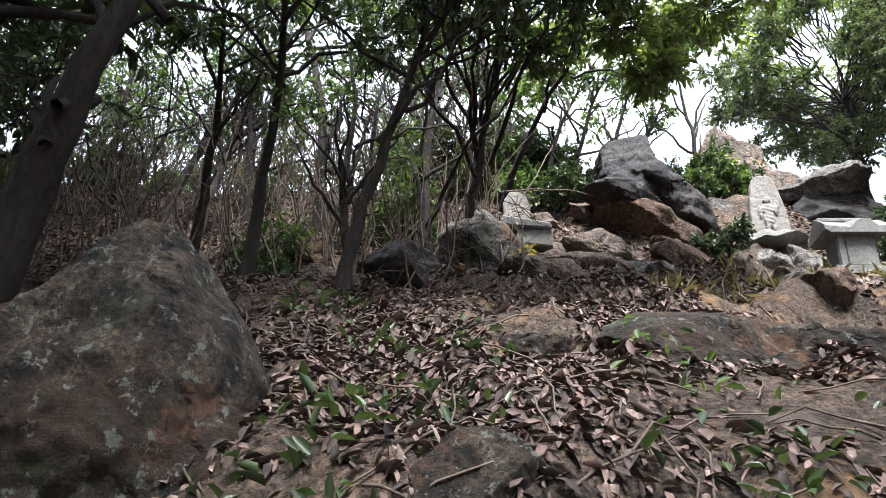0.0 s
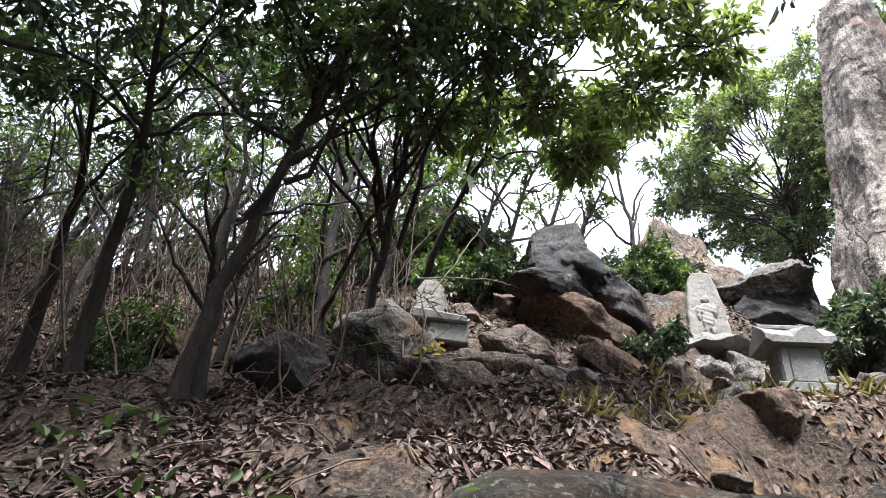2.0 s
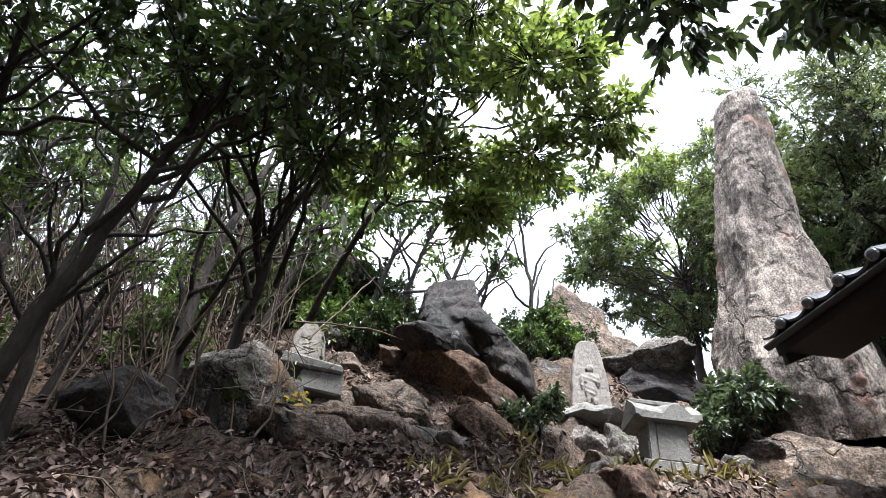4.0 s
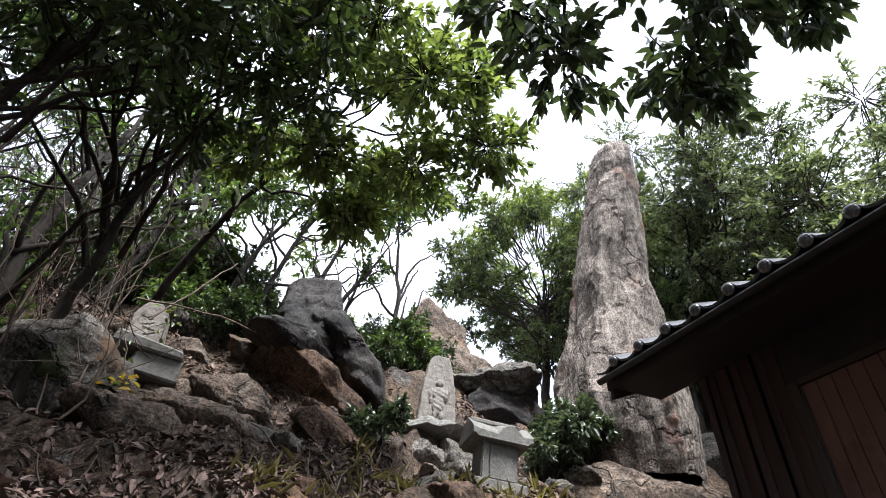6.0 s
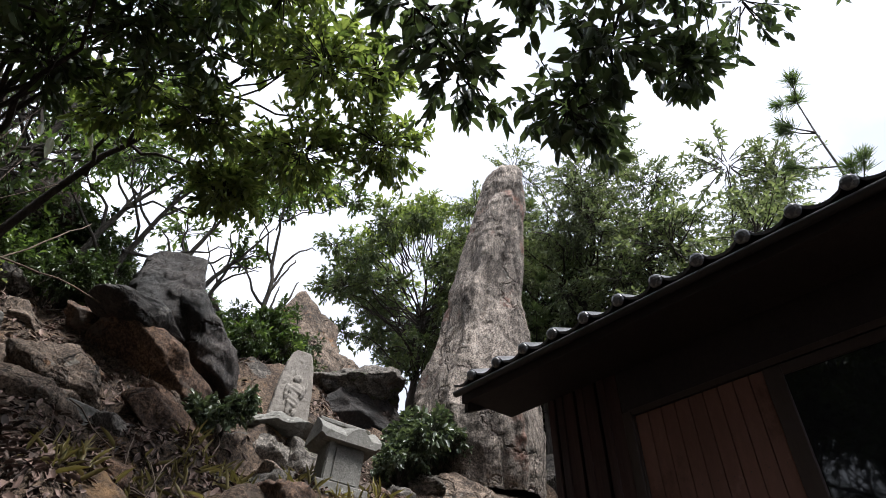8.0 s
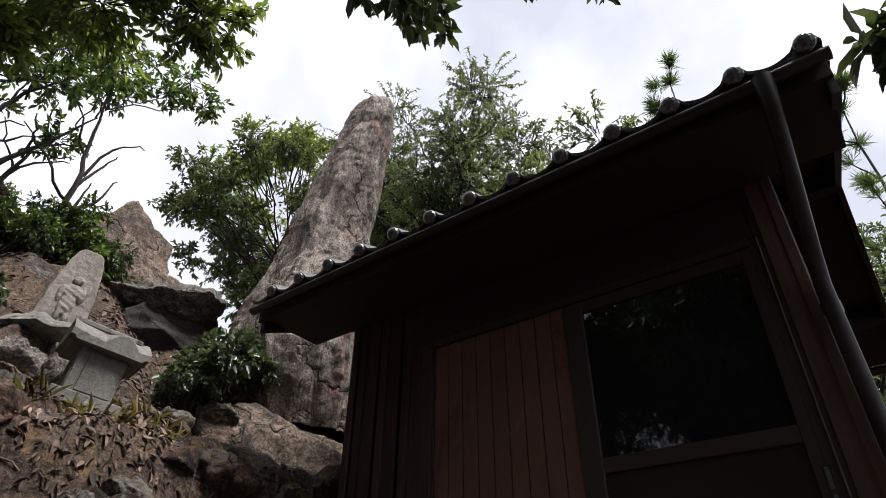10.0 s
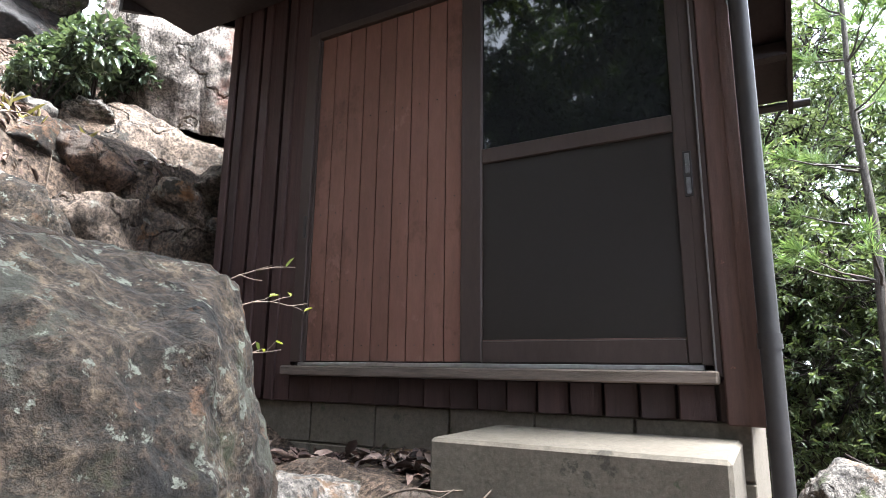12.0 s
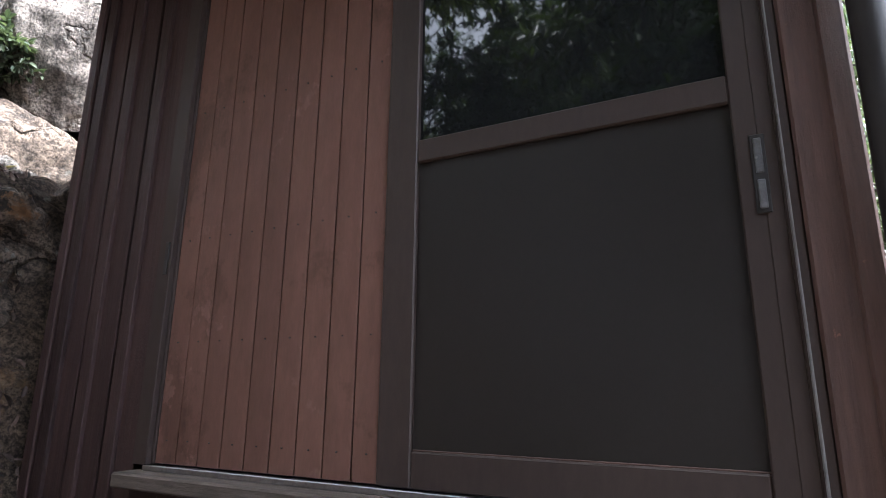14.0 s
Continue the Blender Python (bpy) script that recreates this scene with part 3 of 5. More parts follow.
rock("dark rock beyond the standing stone", (7.3, 6.0, 4.2), (0.55, 0.5, 0.6), 30, M_ROCK)
rock("rocks stacked under the carved stone", (3.05, 5.35, 3.42), (0.34, 0.28, 0.34), 31, M_ROCK)
rock("rocks stacked under the carved stone", (3.42, 5.3, 3.4), (0.3, 0.26, 0.34), 32, M_ROCK)
rock("brown rock shelf below the dark boulder", (2.2, 5.35, 3.42), (0.55, 0.35, 0.25), 33, M_OCHRE, layer=0.03)
rock("brown rock shelf in the slope", (1.1, 5.0, 3.35), (0.6, 0.4, 0.26), 34, M_BROWNROCK, sub=6, layer=0.05, rough=0.2, turn=(14, 14, 0))
rock("layered brown rock shelf among leaf litter", (0.75, 4.75, 3.2), (0.5, 0.3, 0.2), 61, M_BROWNROCK, sub=6, layer=0.05, rough=0.2, turn=(16, 16, 10))
rock("layered brown rock shelf below the outcrop", (1.55, 5.3, 3.62), (0.5, 0.34, 0.2), 62, M_BROWNROCK, sub=6, layer=0.05, rough=0.2, turn=(14, 26, 0))
rock("ochre earthy rock at the foot of the outcrop", (2.2, 5.05, 3.4), (0.36, 0.28, 0.2), 64, M_OCHRE, sub=6, layer=0.03, turn=(12, 20, 0))
rock("low rock on the terrace beyond the hut", (8.2, 0.2, 0.6), (0.5, 0.5, 0.35), 35, M_ROCK)


# rocks and shelves half buried all over the slope
g_rock = random.Random(77)
laid = []
while len(laid) < 84:
    x, y = g_rock.uniform(-1.6, 5.2), g_rock.uniform(3.0, 6.3)
    if len(laid) >= 70:
        x, y = g_rock.uniform(2.9, 4.9), g_rock.uniform(3.8, 5.2)
    if x > 3.7 and y < 3.75 or any((x - a) ** 2 + (y - b) ** 2 < (0.06 if len(laid) < 70 else 0.01) for a, b in laid):
        continue
    laid.append((x, y))
    k = g_rock.uniform(0.07, 0.26) * (0.6 if y < 3.8 else 1.0)
    mat = (M_ROCK, M_BROWNROCK, M_BROWNROCK, M_OCHRE)[g_rock.randrange(4)]
    rock("half buried brown grey rock in the slope", (x, y, surface(x, y) - k * 0.25), (k * 1.5, k, k * 0.75), 400 + len(laid), mat, "slope_rock", "rock", "slope rocks", sub=5, rough=0.22, cuts=16, turn=(g_rock.uniform(5, 35), g_rock.uniform(-25, 25), g_rock.uniform(0, 90)), layer=0.035)

# ---------------------------------------------------------------- hut
HX, HY0, HY1, HXB = 4.55, 0.74, 3.47, 7.0
HZ, HT = 1.45, 3.9
DY0, DY1, DYM, DZ0, DZ1 = 0.9, 2.79, 1.86, 1.64, 3.46
hut = thing("hut", (5.7, 2.1, 1.0), "small dark brown wooden hut with a tiled roof", "hut")


def wall_mesh(name, boxes, mat):
    """Butted blocks as one mesh."""
    bm = bmesh.new()
    for lo, hi in boxes:
        m = Matrix.Translation((Vector(lo) + Vector(hi)) / 2) @ Matrix.Diagonal((*(Vector(hi) - Vector(lo)), 1))
        bmesh.ops.create_cube(bm, size=1, matrix=m)
    me = bpy.data.meshes.new(name)
    bm.to_mesh(me)
    bm.free()
    me.materials.append(mat)
    return me


# backing is darker than its boards: the shade of their gaps is in its colour
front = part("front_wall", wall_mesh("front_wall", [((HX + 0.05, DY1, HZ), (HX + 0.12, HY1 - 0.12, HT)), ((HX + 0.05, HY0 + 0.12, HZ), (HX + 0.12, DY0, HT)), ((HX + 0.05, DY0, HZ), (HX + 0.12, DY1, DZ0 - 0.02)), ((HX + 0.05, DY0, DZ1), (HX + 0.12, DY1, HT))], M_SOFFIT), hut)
side = part("side_wall", wall_mesh("side_wall", [((HX + 0.02, HY0 + 0.02, HZ), (HXB, HY0 + 0.12, HT))], M_SIDING), hut)
part("side_wall", wall_mesh("side_wall", [((HX + 0.02, HY1 - 0.12, HZ), (HXB, HY1 - 0.02, HT))], M_SIDING), hut)
part("back_wall", wall_mesh("back_wall", [((HXB - 0.1, HY0 + 0.12, HZ), (HXB, HY1 - 0.12, HT))], M_SIDING), hut)
part("gable", wall_mesh("gable", [((HX + 0.1, HY0 + 0.14, HT), (HXB - 0.1, HY1 - 0.14, HT + 0.02))], M_SOFFIT), hut)
part("inner_floor", wall_mesh("inner_floor", [((HX + 0.12, HY0 + 0.12, HZ), (HXB - 0.1, HY1 - 0.12, HZ + 0.05))], M_SIDING), hut)
rng = random.Random(5)
# vertical boards: lapped, each slightly turned
def boards(parent, y0, y1, z0, z1, pitch, x):
    n = max(1, round((y1 - y0) / pitch))
    w = (y1 - y0) / n
    for i in range(n):
        a = y0 + i * w
        me = block("board", (x, a + 0.005, z0), (x + 0.03, a + w - 0.007, z1), M_SIDING, 0.003, Matrix.Rotation(radians(15), 4, "Z"))
        part("board", me, parent)


for i in range(6):
    a = DY1 + 0.055 + i * 0.098
    part("board", block("board", (HX - 0.004 - 0.016 * (i % 2), a, HZ), (HX + 0.03, a + (0.06 if i % 2 else 0.13), HT), M_SIDING, 0.003), front)
boards(front, HY0 + 0.13, DY1 + 0.05, HZ, 1.572, 0.13, HX - 0.004)
for i in range(22):
    a = HX + 0.05 + i * 0.11
    part("board", block("board", (a, HY0 - 0.002, HZ), (a + 0.105, HY0 + 0.018, HT), M_SIDING, 0.003), side)
part("corner_board", block("corner_board", (HX - 0.022, HY0 - 0.01, HZ - 0.01), (HX + 0.05, HY0 + 0.1, HT), M_TRIM, 0.006), hut, "red-brown corner board")
part("corner_board", block("corner_board", (HX - 0.03, HY0 - 0.022, HZ - 0.01), (HX + 0.04, HY0 + 0.03, HT), M_TRIM, 0.006), hut, "red-brown corner board")
part("corner_board", block("corner_board", (HX - 0.02, HY1 - 0.05, HZ - 0.01), (HX + 0.05, HY1 + 0.008, HT), M_SIDING, 0.006), hut)
part("jamb_board", block("jamb_board", (HX - 0.012, HY0 + 0.1, 1.6), (HX + 0.03, DY0 - 0.03, HT), M_FRAME, 0.004), hut)
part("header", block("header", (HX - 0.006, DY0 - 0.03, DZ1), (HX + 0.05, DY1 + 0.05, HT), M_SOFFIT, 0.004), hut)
part("sealant_strip", block("sealant_strip", (HX - 0.022, DY0 - 0.041, 1.6), (HX - 0.01, DY0 - 0.035, DZ1), M_STRIP, 0.002), hut, "pale sealant strip")

# sliding door set
doorway = thing("door_frame", (HX, 1.85, DZ0), "dark brown metal frame of a sliding door pair", "door frame")
part("side_jamb", block("side_jamb", (HX - 0.016, DY1 - 0.02, DZ0), (HX + 0.09, DY1 + 0.05, DZ1), M_FRAME, 0.003), doorway)
part("side_jamb", block("side_jamb", (HX - 0.006, DY0 - 0.032, DZ0), (HX + 0.09, DY0 + 0.006, DZ1), M_FRAME, 0.003), doorway)
part("track", block("track", (HX - 0.012, DY0, 1.622), (HX + 0.09, DY1, 1.64), M_STEEL, 0.002), doorway, "worn metal door track")
part("head_rail", block("head_rail", (HX - 0.01, DY0, DZ1 - 0.03), (HX + 0.09, DY1, DZ1 + 0.01), M_FRAME, 0.002), doorway)

shut = thing("plank_door", (HX + 0.02, 2.3, DZ0), "closed sliding door of red-brown stained vertical planks", "door")
pw = (2.757 - 1.86) / 9
part("backing", block("backing", (HX + 0.036, 1.84, DZ0 + 0.004), (HX + 0.05, 2.765, DZ1 - 0.035), M_PIPE, 0.002), shut)
for i in range(9):
    a = 1.86 + i * pw
    pl = part("plank", block("plank", (HX + 0.006 + rng.uniform(0, 0.0015), a + 0.003, DZ0 + 0.006), (HX + 0.033, a + pw - 0.003, DZ1 - 0.036), M_PLANK, 0.0012), shut)
    for z in (1.72, 2.04, 2.4, 2.9):
        for dy in (0.5,):
            part("nail", block("nail", (HX + 0.003, a + pw * dy - 0.002, z - 0.002), (HX + 0.008, a + pw * dy + 0.002, z + 0.002), M_PIPE, 0), pl)
part("edge_stile", block("edge_stile", (HX + 0.002, 2.757, DZ0 + 0.004), (HX + 0.05, 2.774, DZ1 - 0.035), M_FRAME, 0.002), shut)
part("pull", block("pull", (HX - 0.022, 2.782, 2.28), (HX - 0.014, 2.8, 2.4), M_PIPE, 0.002), shut, "recessed dark door pull")

glazed = thing("glazed_door", (HX + 0.02, 1.38, DZ0), "closed dark brown sliding door with a glass upper half", "door")
for a, b in ((1.768, 1.872), (0.872, 0.952)):
    part("stile", block("stile", (HX - 0.004, a, DZ0 + 0.004), (HX + 0.034, b, DZ1 - 0.035), M_FRAME, 0.004), glazed)
part("middle_rail", block("middle_rail", (HX - 0.002, 0.952, 2.53), (HX + 0.032, 1.768, 2.6), M_FRAME, 0.004), glazed)
part("bottom_rail", block("bottom_rail", (HX - 0.002, 0.952, DZ0 + 0.004), (HX + 0.032, 1.768, 1.735), M_FRAME, 0.004), glazed)
part("top_rail", block("top_rail", (HX - 0.002, 0.952, 3.36), (HX + 0.032, 1.768, DZ1 - 0.036), M_FRAME, 0.004), glazed)
part("panel", block("panel", (HX + 0.012, 0.95, 1.733), (HX + 0.02, 1.77, 2.532), M_PANEL, 0.001), glazed, "plain dark grey lower panel")
part("pane", block("pane", (HX + 0.014, 0.95, 2.598), (HX + 0.019, 1.77, 3.362), M_GLASS, 0), glazed, "dark reflecting glass pane")
part("bead", block("bead", (HX + 0.004, 0.952, 1.735), (HX + 0.011, 1.768, 1.739), M_TRIM, 0.001), glazed)
latch = part("latch_plate", block("latch_plate", (HX - 0.009, 0.892, 2.26), (HX - 0.004, 0.922, 2.44), M_PIPE, 0.002), glazed, "recessed metal latch plate")
part("latch_grip", block("latch_grip", (HX - 0.013, 0.899, 2.35), (HX - 0.008, 0.915, 2.43), M_TILE, 0.002), latch)
part("latch_grip", block("latch_grip", (HX - 0.013, 0.899, 2.27), (HX - 0.008, 0.915, 2.335), M_TILE, 0.002), latch)

part("sill", block("sill", (HX - 0.09, 0.852, 1.575), (HX + 0.02, 2.835, 1.622), M_SILL, 0.006), hut, "weathered grey wooden sill")
base = part("foundation", wall_mesh("foundation", [((HX + 0.035, HY0 + 0.03, 0.75), (HXB - 0.02, HY1 - 0.03, HZ))], M_CONCRETE), hut, "concrete block foundation")
for i in range(7):
    a = HY0 + 0.025 + i * 0.39
    part("foundation_block", block("foundation_block", (HX + 0.022, a + 0.004, 1.258), (HX + 0.04, min(a + 0.386, HY1 - 0.02), HZ - 0.004), M_CONCRETE, 0.004), base)
    part("foundation_block", block("foundation_block", (HX + 0.022, a + 0.004, 1.06), (HX + 0.04, min(a + 0.386, HY1 - 0.02), 1.25), M_CONCRETE, 0.004), base)
doorstep = tagged(new("doorstep", block("doorstep", (4.0, 0.8, 0.85), (4.56, 1.7, 1.395), M_CONCRETE, 0.012)), "plain concrete doorstep block with mossy stains", "step")

# roof: two slopes under rows of pan tiles
RX0, RXR, RX1, RY0, RY1, RZE, RZR = 3.99, 5.77, 7.55, 0.36, 3.92, 3.84, 4.56
slope = math.atan2(RZR - RZE, RXR - RX0)
def slab(x0, x1, z0, z1, y0, y1, t, mat, name):
    v = [(x, y, z) for y in (y0, y1) for x, z in ((x0, z0), (x1, z1), (x1, z1 + t), (x0, z0 + t))]
    return mesh_from(name, v, [(0, 1, 2, 3), (7, 6, 5, 4), (0, 4, 5, 1), (1, 5, 6, 2), (2, 6, 7, 3), (3, 7, 4, 0)], mat)


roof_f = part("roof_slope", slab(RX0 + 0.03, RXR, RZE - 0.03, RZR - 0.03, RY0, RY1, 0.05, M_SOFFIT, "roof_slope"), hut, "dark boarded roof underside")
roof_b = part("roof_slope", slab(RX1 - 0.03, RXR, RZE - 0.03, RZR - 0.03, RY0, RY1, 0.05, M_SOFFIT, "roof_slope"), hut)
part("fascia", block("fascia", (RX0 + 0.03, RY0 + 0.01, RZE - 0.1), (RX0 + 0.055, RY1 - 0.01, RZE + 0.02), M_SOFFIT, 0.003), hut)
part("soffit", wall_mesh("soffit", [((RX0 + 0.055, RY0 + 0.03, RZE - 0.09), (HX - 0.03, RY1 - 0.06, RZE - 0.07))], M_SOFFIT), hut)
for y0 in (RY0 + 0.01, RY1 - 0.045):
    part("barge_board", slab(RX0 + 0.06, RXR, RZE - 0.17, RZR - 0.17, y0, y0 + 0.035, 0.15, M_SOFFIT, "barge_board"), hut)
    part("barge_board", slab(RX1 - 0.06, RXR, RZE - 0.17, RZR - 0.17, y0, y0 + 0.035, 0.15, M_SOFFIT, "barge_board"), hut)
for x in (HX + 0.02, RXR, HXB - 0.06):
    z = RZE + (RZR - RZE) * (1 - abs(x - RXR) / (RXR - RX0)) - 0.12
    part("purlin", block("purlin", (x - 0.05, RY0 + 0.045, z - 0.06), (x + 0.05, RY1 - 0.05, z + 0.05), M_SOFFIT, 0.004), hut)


def tile_mesh():
    """One pan tile with its round roll, 0.274 wide and 0.3 long, along local x upward."""
    prof = []
    for i in range(13):
        s = i / 12
        y = s * 0.274
        z = 0.052 * max(0.0, math.sin(math.pi * min(1, s / 0.4))) if s < 0.4 else -0.022 * math.sin(math.pi * (s - 0.4) / 0.6)
        prof.append((y, z))
    v = [(x, y, z + up) for x, lift in ((0, 0.0), (0.3, -0.012)) for up in (0.018 + lift, lift) for y, z in prof]
    n = 13
    f = []
    for i in range(n - 1):
        f += [(i, i + 1, 2 * n + i + 1, 2 * n + i), (n + i + 1, n + i, 3 * n + i, 3 * n + i + 1), (n + i, n + i + 1, i + 1, i), (2 * n + i, 2 * n + i + 1, 3 * n + i + 1, 3 * n + i)]
    return mesh_from("roof_tile", v, f, M_TILE, False)


TILE = tile_mesh()
CAP = Tubes()
CAP.add([(-0.02, 0.055, 0.03), (0.0, 0.055, 0.032), (0.03, 0.055, 0.03)], [0.02, 0.042, 0.04], 12)
CAP_MESH = CAP.mesh("eave_roll", M_TILE)
bm = bmesh.new()
bmesh.ops.create_uvsphere(bm, u_segments=12, v_segments=7, radius=0.044, matrix=Matrix.Translation((-0.012, 0.055, 0.022)) @ Matrix.Diagonal((0.55, 1, 0.95, 1)))
bm.to_mesh(CAP_MESH)
bm.free()
for half, roof in ((1, roof_f), (-1, roof_b)):
    for i in range(13):
        for k in range(6):
            y = RY0 + i * 0.274
            x = (RX0 if half > 0 else RX1) + half * (k * 0.3 * math.cos(slope) - 0.035)
            z = RZE + 0.025 + k * 0.3 * math.sin(slope)
            m = Matrix.Translation((x, y if half > 0 else y + 0.274, z)) @ Matrix.Rotation(0 if half > 0 else math.pi, 4, "Z") @ Matrix.Rotation(-slope, 4, "Y")
            for me in ((TILE, CAP_MESH) if k == 0 else (TILE,)):
                ob = new("roof_tile" if me is TILE else "eave_roll", me)
                ob.parent = roof
                ob.matrix_local = Matrix.Translation(-root_of(roof)) @ m
ridge = Tubes()
ridge.add([(RXR, RY0 - 0.02, RZR + 0.08), (RXR, RY1 + 0.02, RZR + 0.08)], [0.11, 0.11], 10)
part("ridge_cap", ridge.mesh("ridge_cap", M_TILE), hut)

# rain gutter and downpipe
def half_pipe(x, z, r, y0, y1):
    ang = np.linspace(math.pi, 2 * math.pi, 9)
    v = [(x + k * math.cos(a), y, z + k * math.sin(a)) for y in (y0, y1) for k in (r, r - 0.004) for a in ang]
    n = 9
    f = []
    for i in range(n - 1):
        f += [(i, i + 1, 2 * n + i + 1, 2 * n + i), (n + i + 1, n + i, 3 * n + i, 3 * n + i + 1)]
    f += [(0, 2 * n, 3 * n, n), (n - 1, 2 * n - 1, 4 * n - 1, 3 * n - 1)]
    return mesh_from("gutter_channel", v, f, M_PIPE, True)


gutter = thing("rain_gutter", (3.97, 2.1, 3.8), "dark half-round rain gutter with a downpipe", "gutter")
part("gutter_channel", half_pipe(3.975, RZE - 0.02, 0.034, RY0 - 0.01, RY1 + 0.01), gutter)
pipe = Tubes()
pipe.add([(3.965, 0.6, 3.82), (3.965, 0.6, 3.74), (4.0, 0.605, 3.68), (4.4, 0.675, 3.22), (4.47, 0.688, 3.1), (4.485, 0.69, 2.0), (4.485, 0.69, 0.95)], [0.045, 0.036, 0.033, 0.033, 0.033, 0.033, 0.033], 12)
part("downpipe", pipe.mesh("downpipe", M_PIPE), gutter)
for z in (3.0, 1.72):
    c = Tubes()
    c.add([(4.485, 0.69, z - 0.025), (4.485, 0.69, z + 0.025)], [0.038, 0.038], 12)
    part("pipe_collar", c.mesh("pipe_collar", M_PIPE), gutter)
part("pipe_bracket", block("pipe_bracket", (4.48, 0.685, 1.79), (4.56, 0.72, 1.805), M_STEEL, 0.001), gutter)
back_gutter = thing("rain_gutter", (7.6, 2.1, 3.8), "dark half-round rain gutter at the back eave", "gutter")
part("gutter_channel", half_pipe(7.6, RZE - 0.03, 0.05, RY0 - 0.12, RY1 + 0.1), back_gutter)

# ---------------------------------------------------------------- carved stones
def tapered_slab(name, rows, depth, at, turn, mat, relief=None, seed=1):
    """An upright slab whose outline is given as (height, half width), rounded at its edges."""
    n, cols = 130, 70
    hs = np.linspace(rows[0][0], rows[-1][0], n)
    verts, faces = [], []
    m = Matrix.Translation(at) @ Euler([radians(a) for a in turn]).to_matrix().to_4x4()
    for side_sign in (-1, 1):
        for h in hs:
            w = float(np.interp(h, [r[0] for r in rows], [r[1] for r in rows]))
            for j in range(cols):
                u = -1 + 2 * j / (cols - 1)
                rounding = (1 - abs(u) ** 26) ** 0.5 if abs(u) < 1 else 0.0
                top = min(1.0, ((rows[-1][0] - h) / 0.025 + 0.1) ** 0.5) if h > rows[-1][0] - 0.025 else 1.0
                d = depth / 2 * (0.35 + 0.65 * rounding * top)
                if relief and side_sign < 0:
                    d += relief(u * w, h)
                d += 0.006 * noise.fractal(Vector((u * w * 9 + seed, h * 9, side_sign)), 0.8, 2, 4)
                verts.append(m @ Vector((u * w + 0.006 * noise.noise(Vector((h * 12, u, seed))), side_sign * d, h)))
    k = n * cols
    for i in range(n - 1):
        for j in range(cols - 1):
            a = i * cols + j
            faces += [(a, a + 1, a + cols + 1, a + cols), (k + a + 1, k + a, k + a + cols, k + a + cols + 1)]
        for j in (0, cols - 1):
            a, b = i * cols + j, k + i * cols + j
            faces.append((a, a + cols, b + cols, b) if j == 0 else (b, b + cols, a + cols, a))
    for j in range(cols - 1):
        faces.append(((n - 1) * cols + j, (n - 1) * cols + j + 1, k + (n - 1) * cols + j + 1, k + (n - 1) * cols + j))
    return mesh_from(name, verts, faces, mat, True)


def figure_relief(x, h):
    """A worn standing figure in low relief: halo-less head, shoulders, robe, raised arm and feet."""
    def blob(cx, ch, rx, rh, amount):
        q = ((x - cx) / rx) ** 2 + ((h - ch) / rh) ** 2
        return amount * max(0.0, 1 - q) ** 0.3
    d = blob(0, 0.42, 0.036, 0.042, 0.034)
    d = max(d, blob(0, 0.31, 0.07, 0.075, 0.026), blob(-0.005, 0.2, 0.055, 0.11, 0.028), blob(0.07, 0.3, 0.022, 0.07, 0.02), blob(-0.075, 0.28, 0.02, 0.08, 0.02))
    d = max(d, blob(-0.03, 0.09, 0.022, 0.05, 0.024), blob(0.03, 0.09, 0.022, 0.05, 0.024), blob(0.1, 0.36, 0.012, 0.05, 0.012))
    if d > 0.015 and 0.1 < h < 0.36:
        d += 0.0018 * math.sin(h * 130 + x * 60)
    return d


tagged(new("carved_stele", tapered_slab("carved_stele", [(0, 0.19), (0.35, 0.168), (0.6, 0.132), (0.7, 0.1), (0.75, 0.055)], 0.13, (3.31, 5.5, 3.87), (-4, 4, -14), M_GRANITE, figure_relief)), "tapering granite stone carved with a worn standing figure", "carved stone")
slab_rng = random.Random(9)
rock("rough flat stone slab on stacked rocks", (3.3, 5.45, 3.8), (0.42, 0.32, 0.085), 91, M_OLDSTONE, "stone_slab", "stone slab", cuts=18, turn=(0, 3, 5))


def scratch_relief(x, h):
    """Shallow worn strokes of an unreadable carving."""
    d = 0.0
    for k in range(5):
        hh = 0.07 + 0.05 * k
        if abs(h - hh - 0.3 * (x if k % 2 else -x)) < 0.008 and abs(x + 0.012 * (k - 2)) < 0.045:
            d -= 0.008
    if abs(x) < 0.007 and 0.06 < h < 0.3:
        d -= 0.007
    return d


tagged(new("stone_tablet", tapered_slab("stone_tablet", [(0, 0.15), (0.3, 0.138), (0.36, 0.115), (0.45, 0.045), (0.47, 0.015)], 0.09, (0.71, 5.4, 4.0), (-8, -3, -4), M_GRANITE, scratch_relief, 4)), "pale stone tablet with worn carving, leaning slightly", "stone tablet")
tagged(new("tablet_base", block("tablet_base", (0.5, 5.22, 3.93), (1.02, 5.56, 4.02), M_OLDSTONE, 0.015, Matrix.Rotation(radians(9), 4, "Y"), 0.02, slab_rng)), "cracked grey stone base of a tablet", "stone base")
tagged(new("base_stone", block("base_stone", (0.66, 5.26, 3.74), (1.02, 5.55, 3.92), M_OLDSTONE, 0.015, Matrix.Rotation(radians(7), 4, "Y"), 0.015, slab_rng)), "squared grey stone block under the tablet base", "stone block")

# small stone shrine
shrine = thing("stone_shrine", (3.33, 4.55, 3.0), "small grey stone shrine with a curved gable roof", "stone shrine")
turn_s = Matrix.Translation((-0.02, -0.05, 0.08)) @ Matrix.Rotation(radians(6), 4, "Y") @ Matrix.Rotation(radians(-10), 4, "Z") @ Matrix.Scale(0.72, 4)
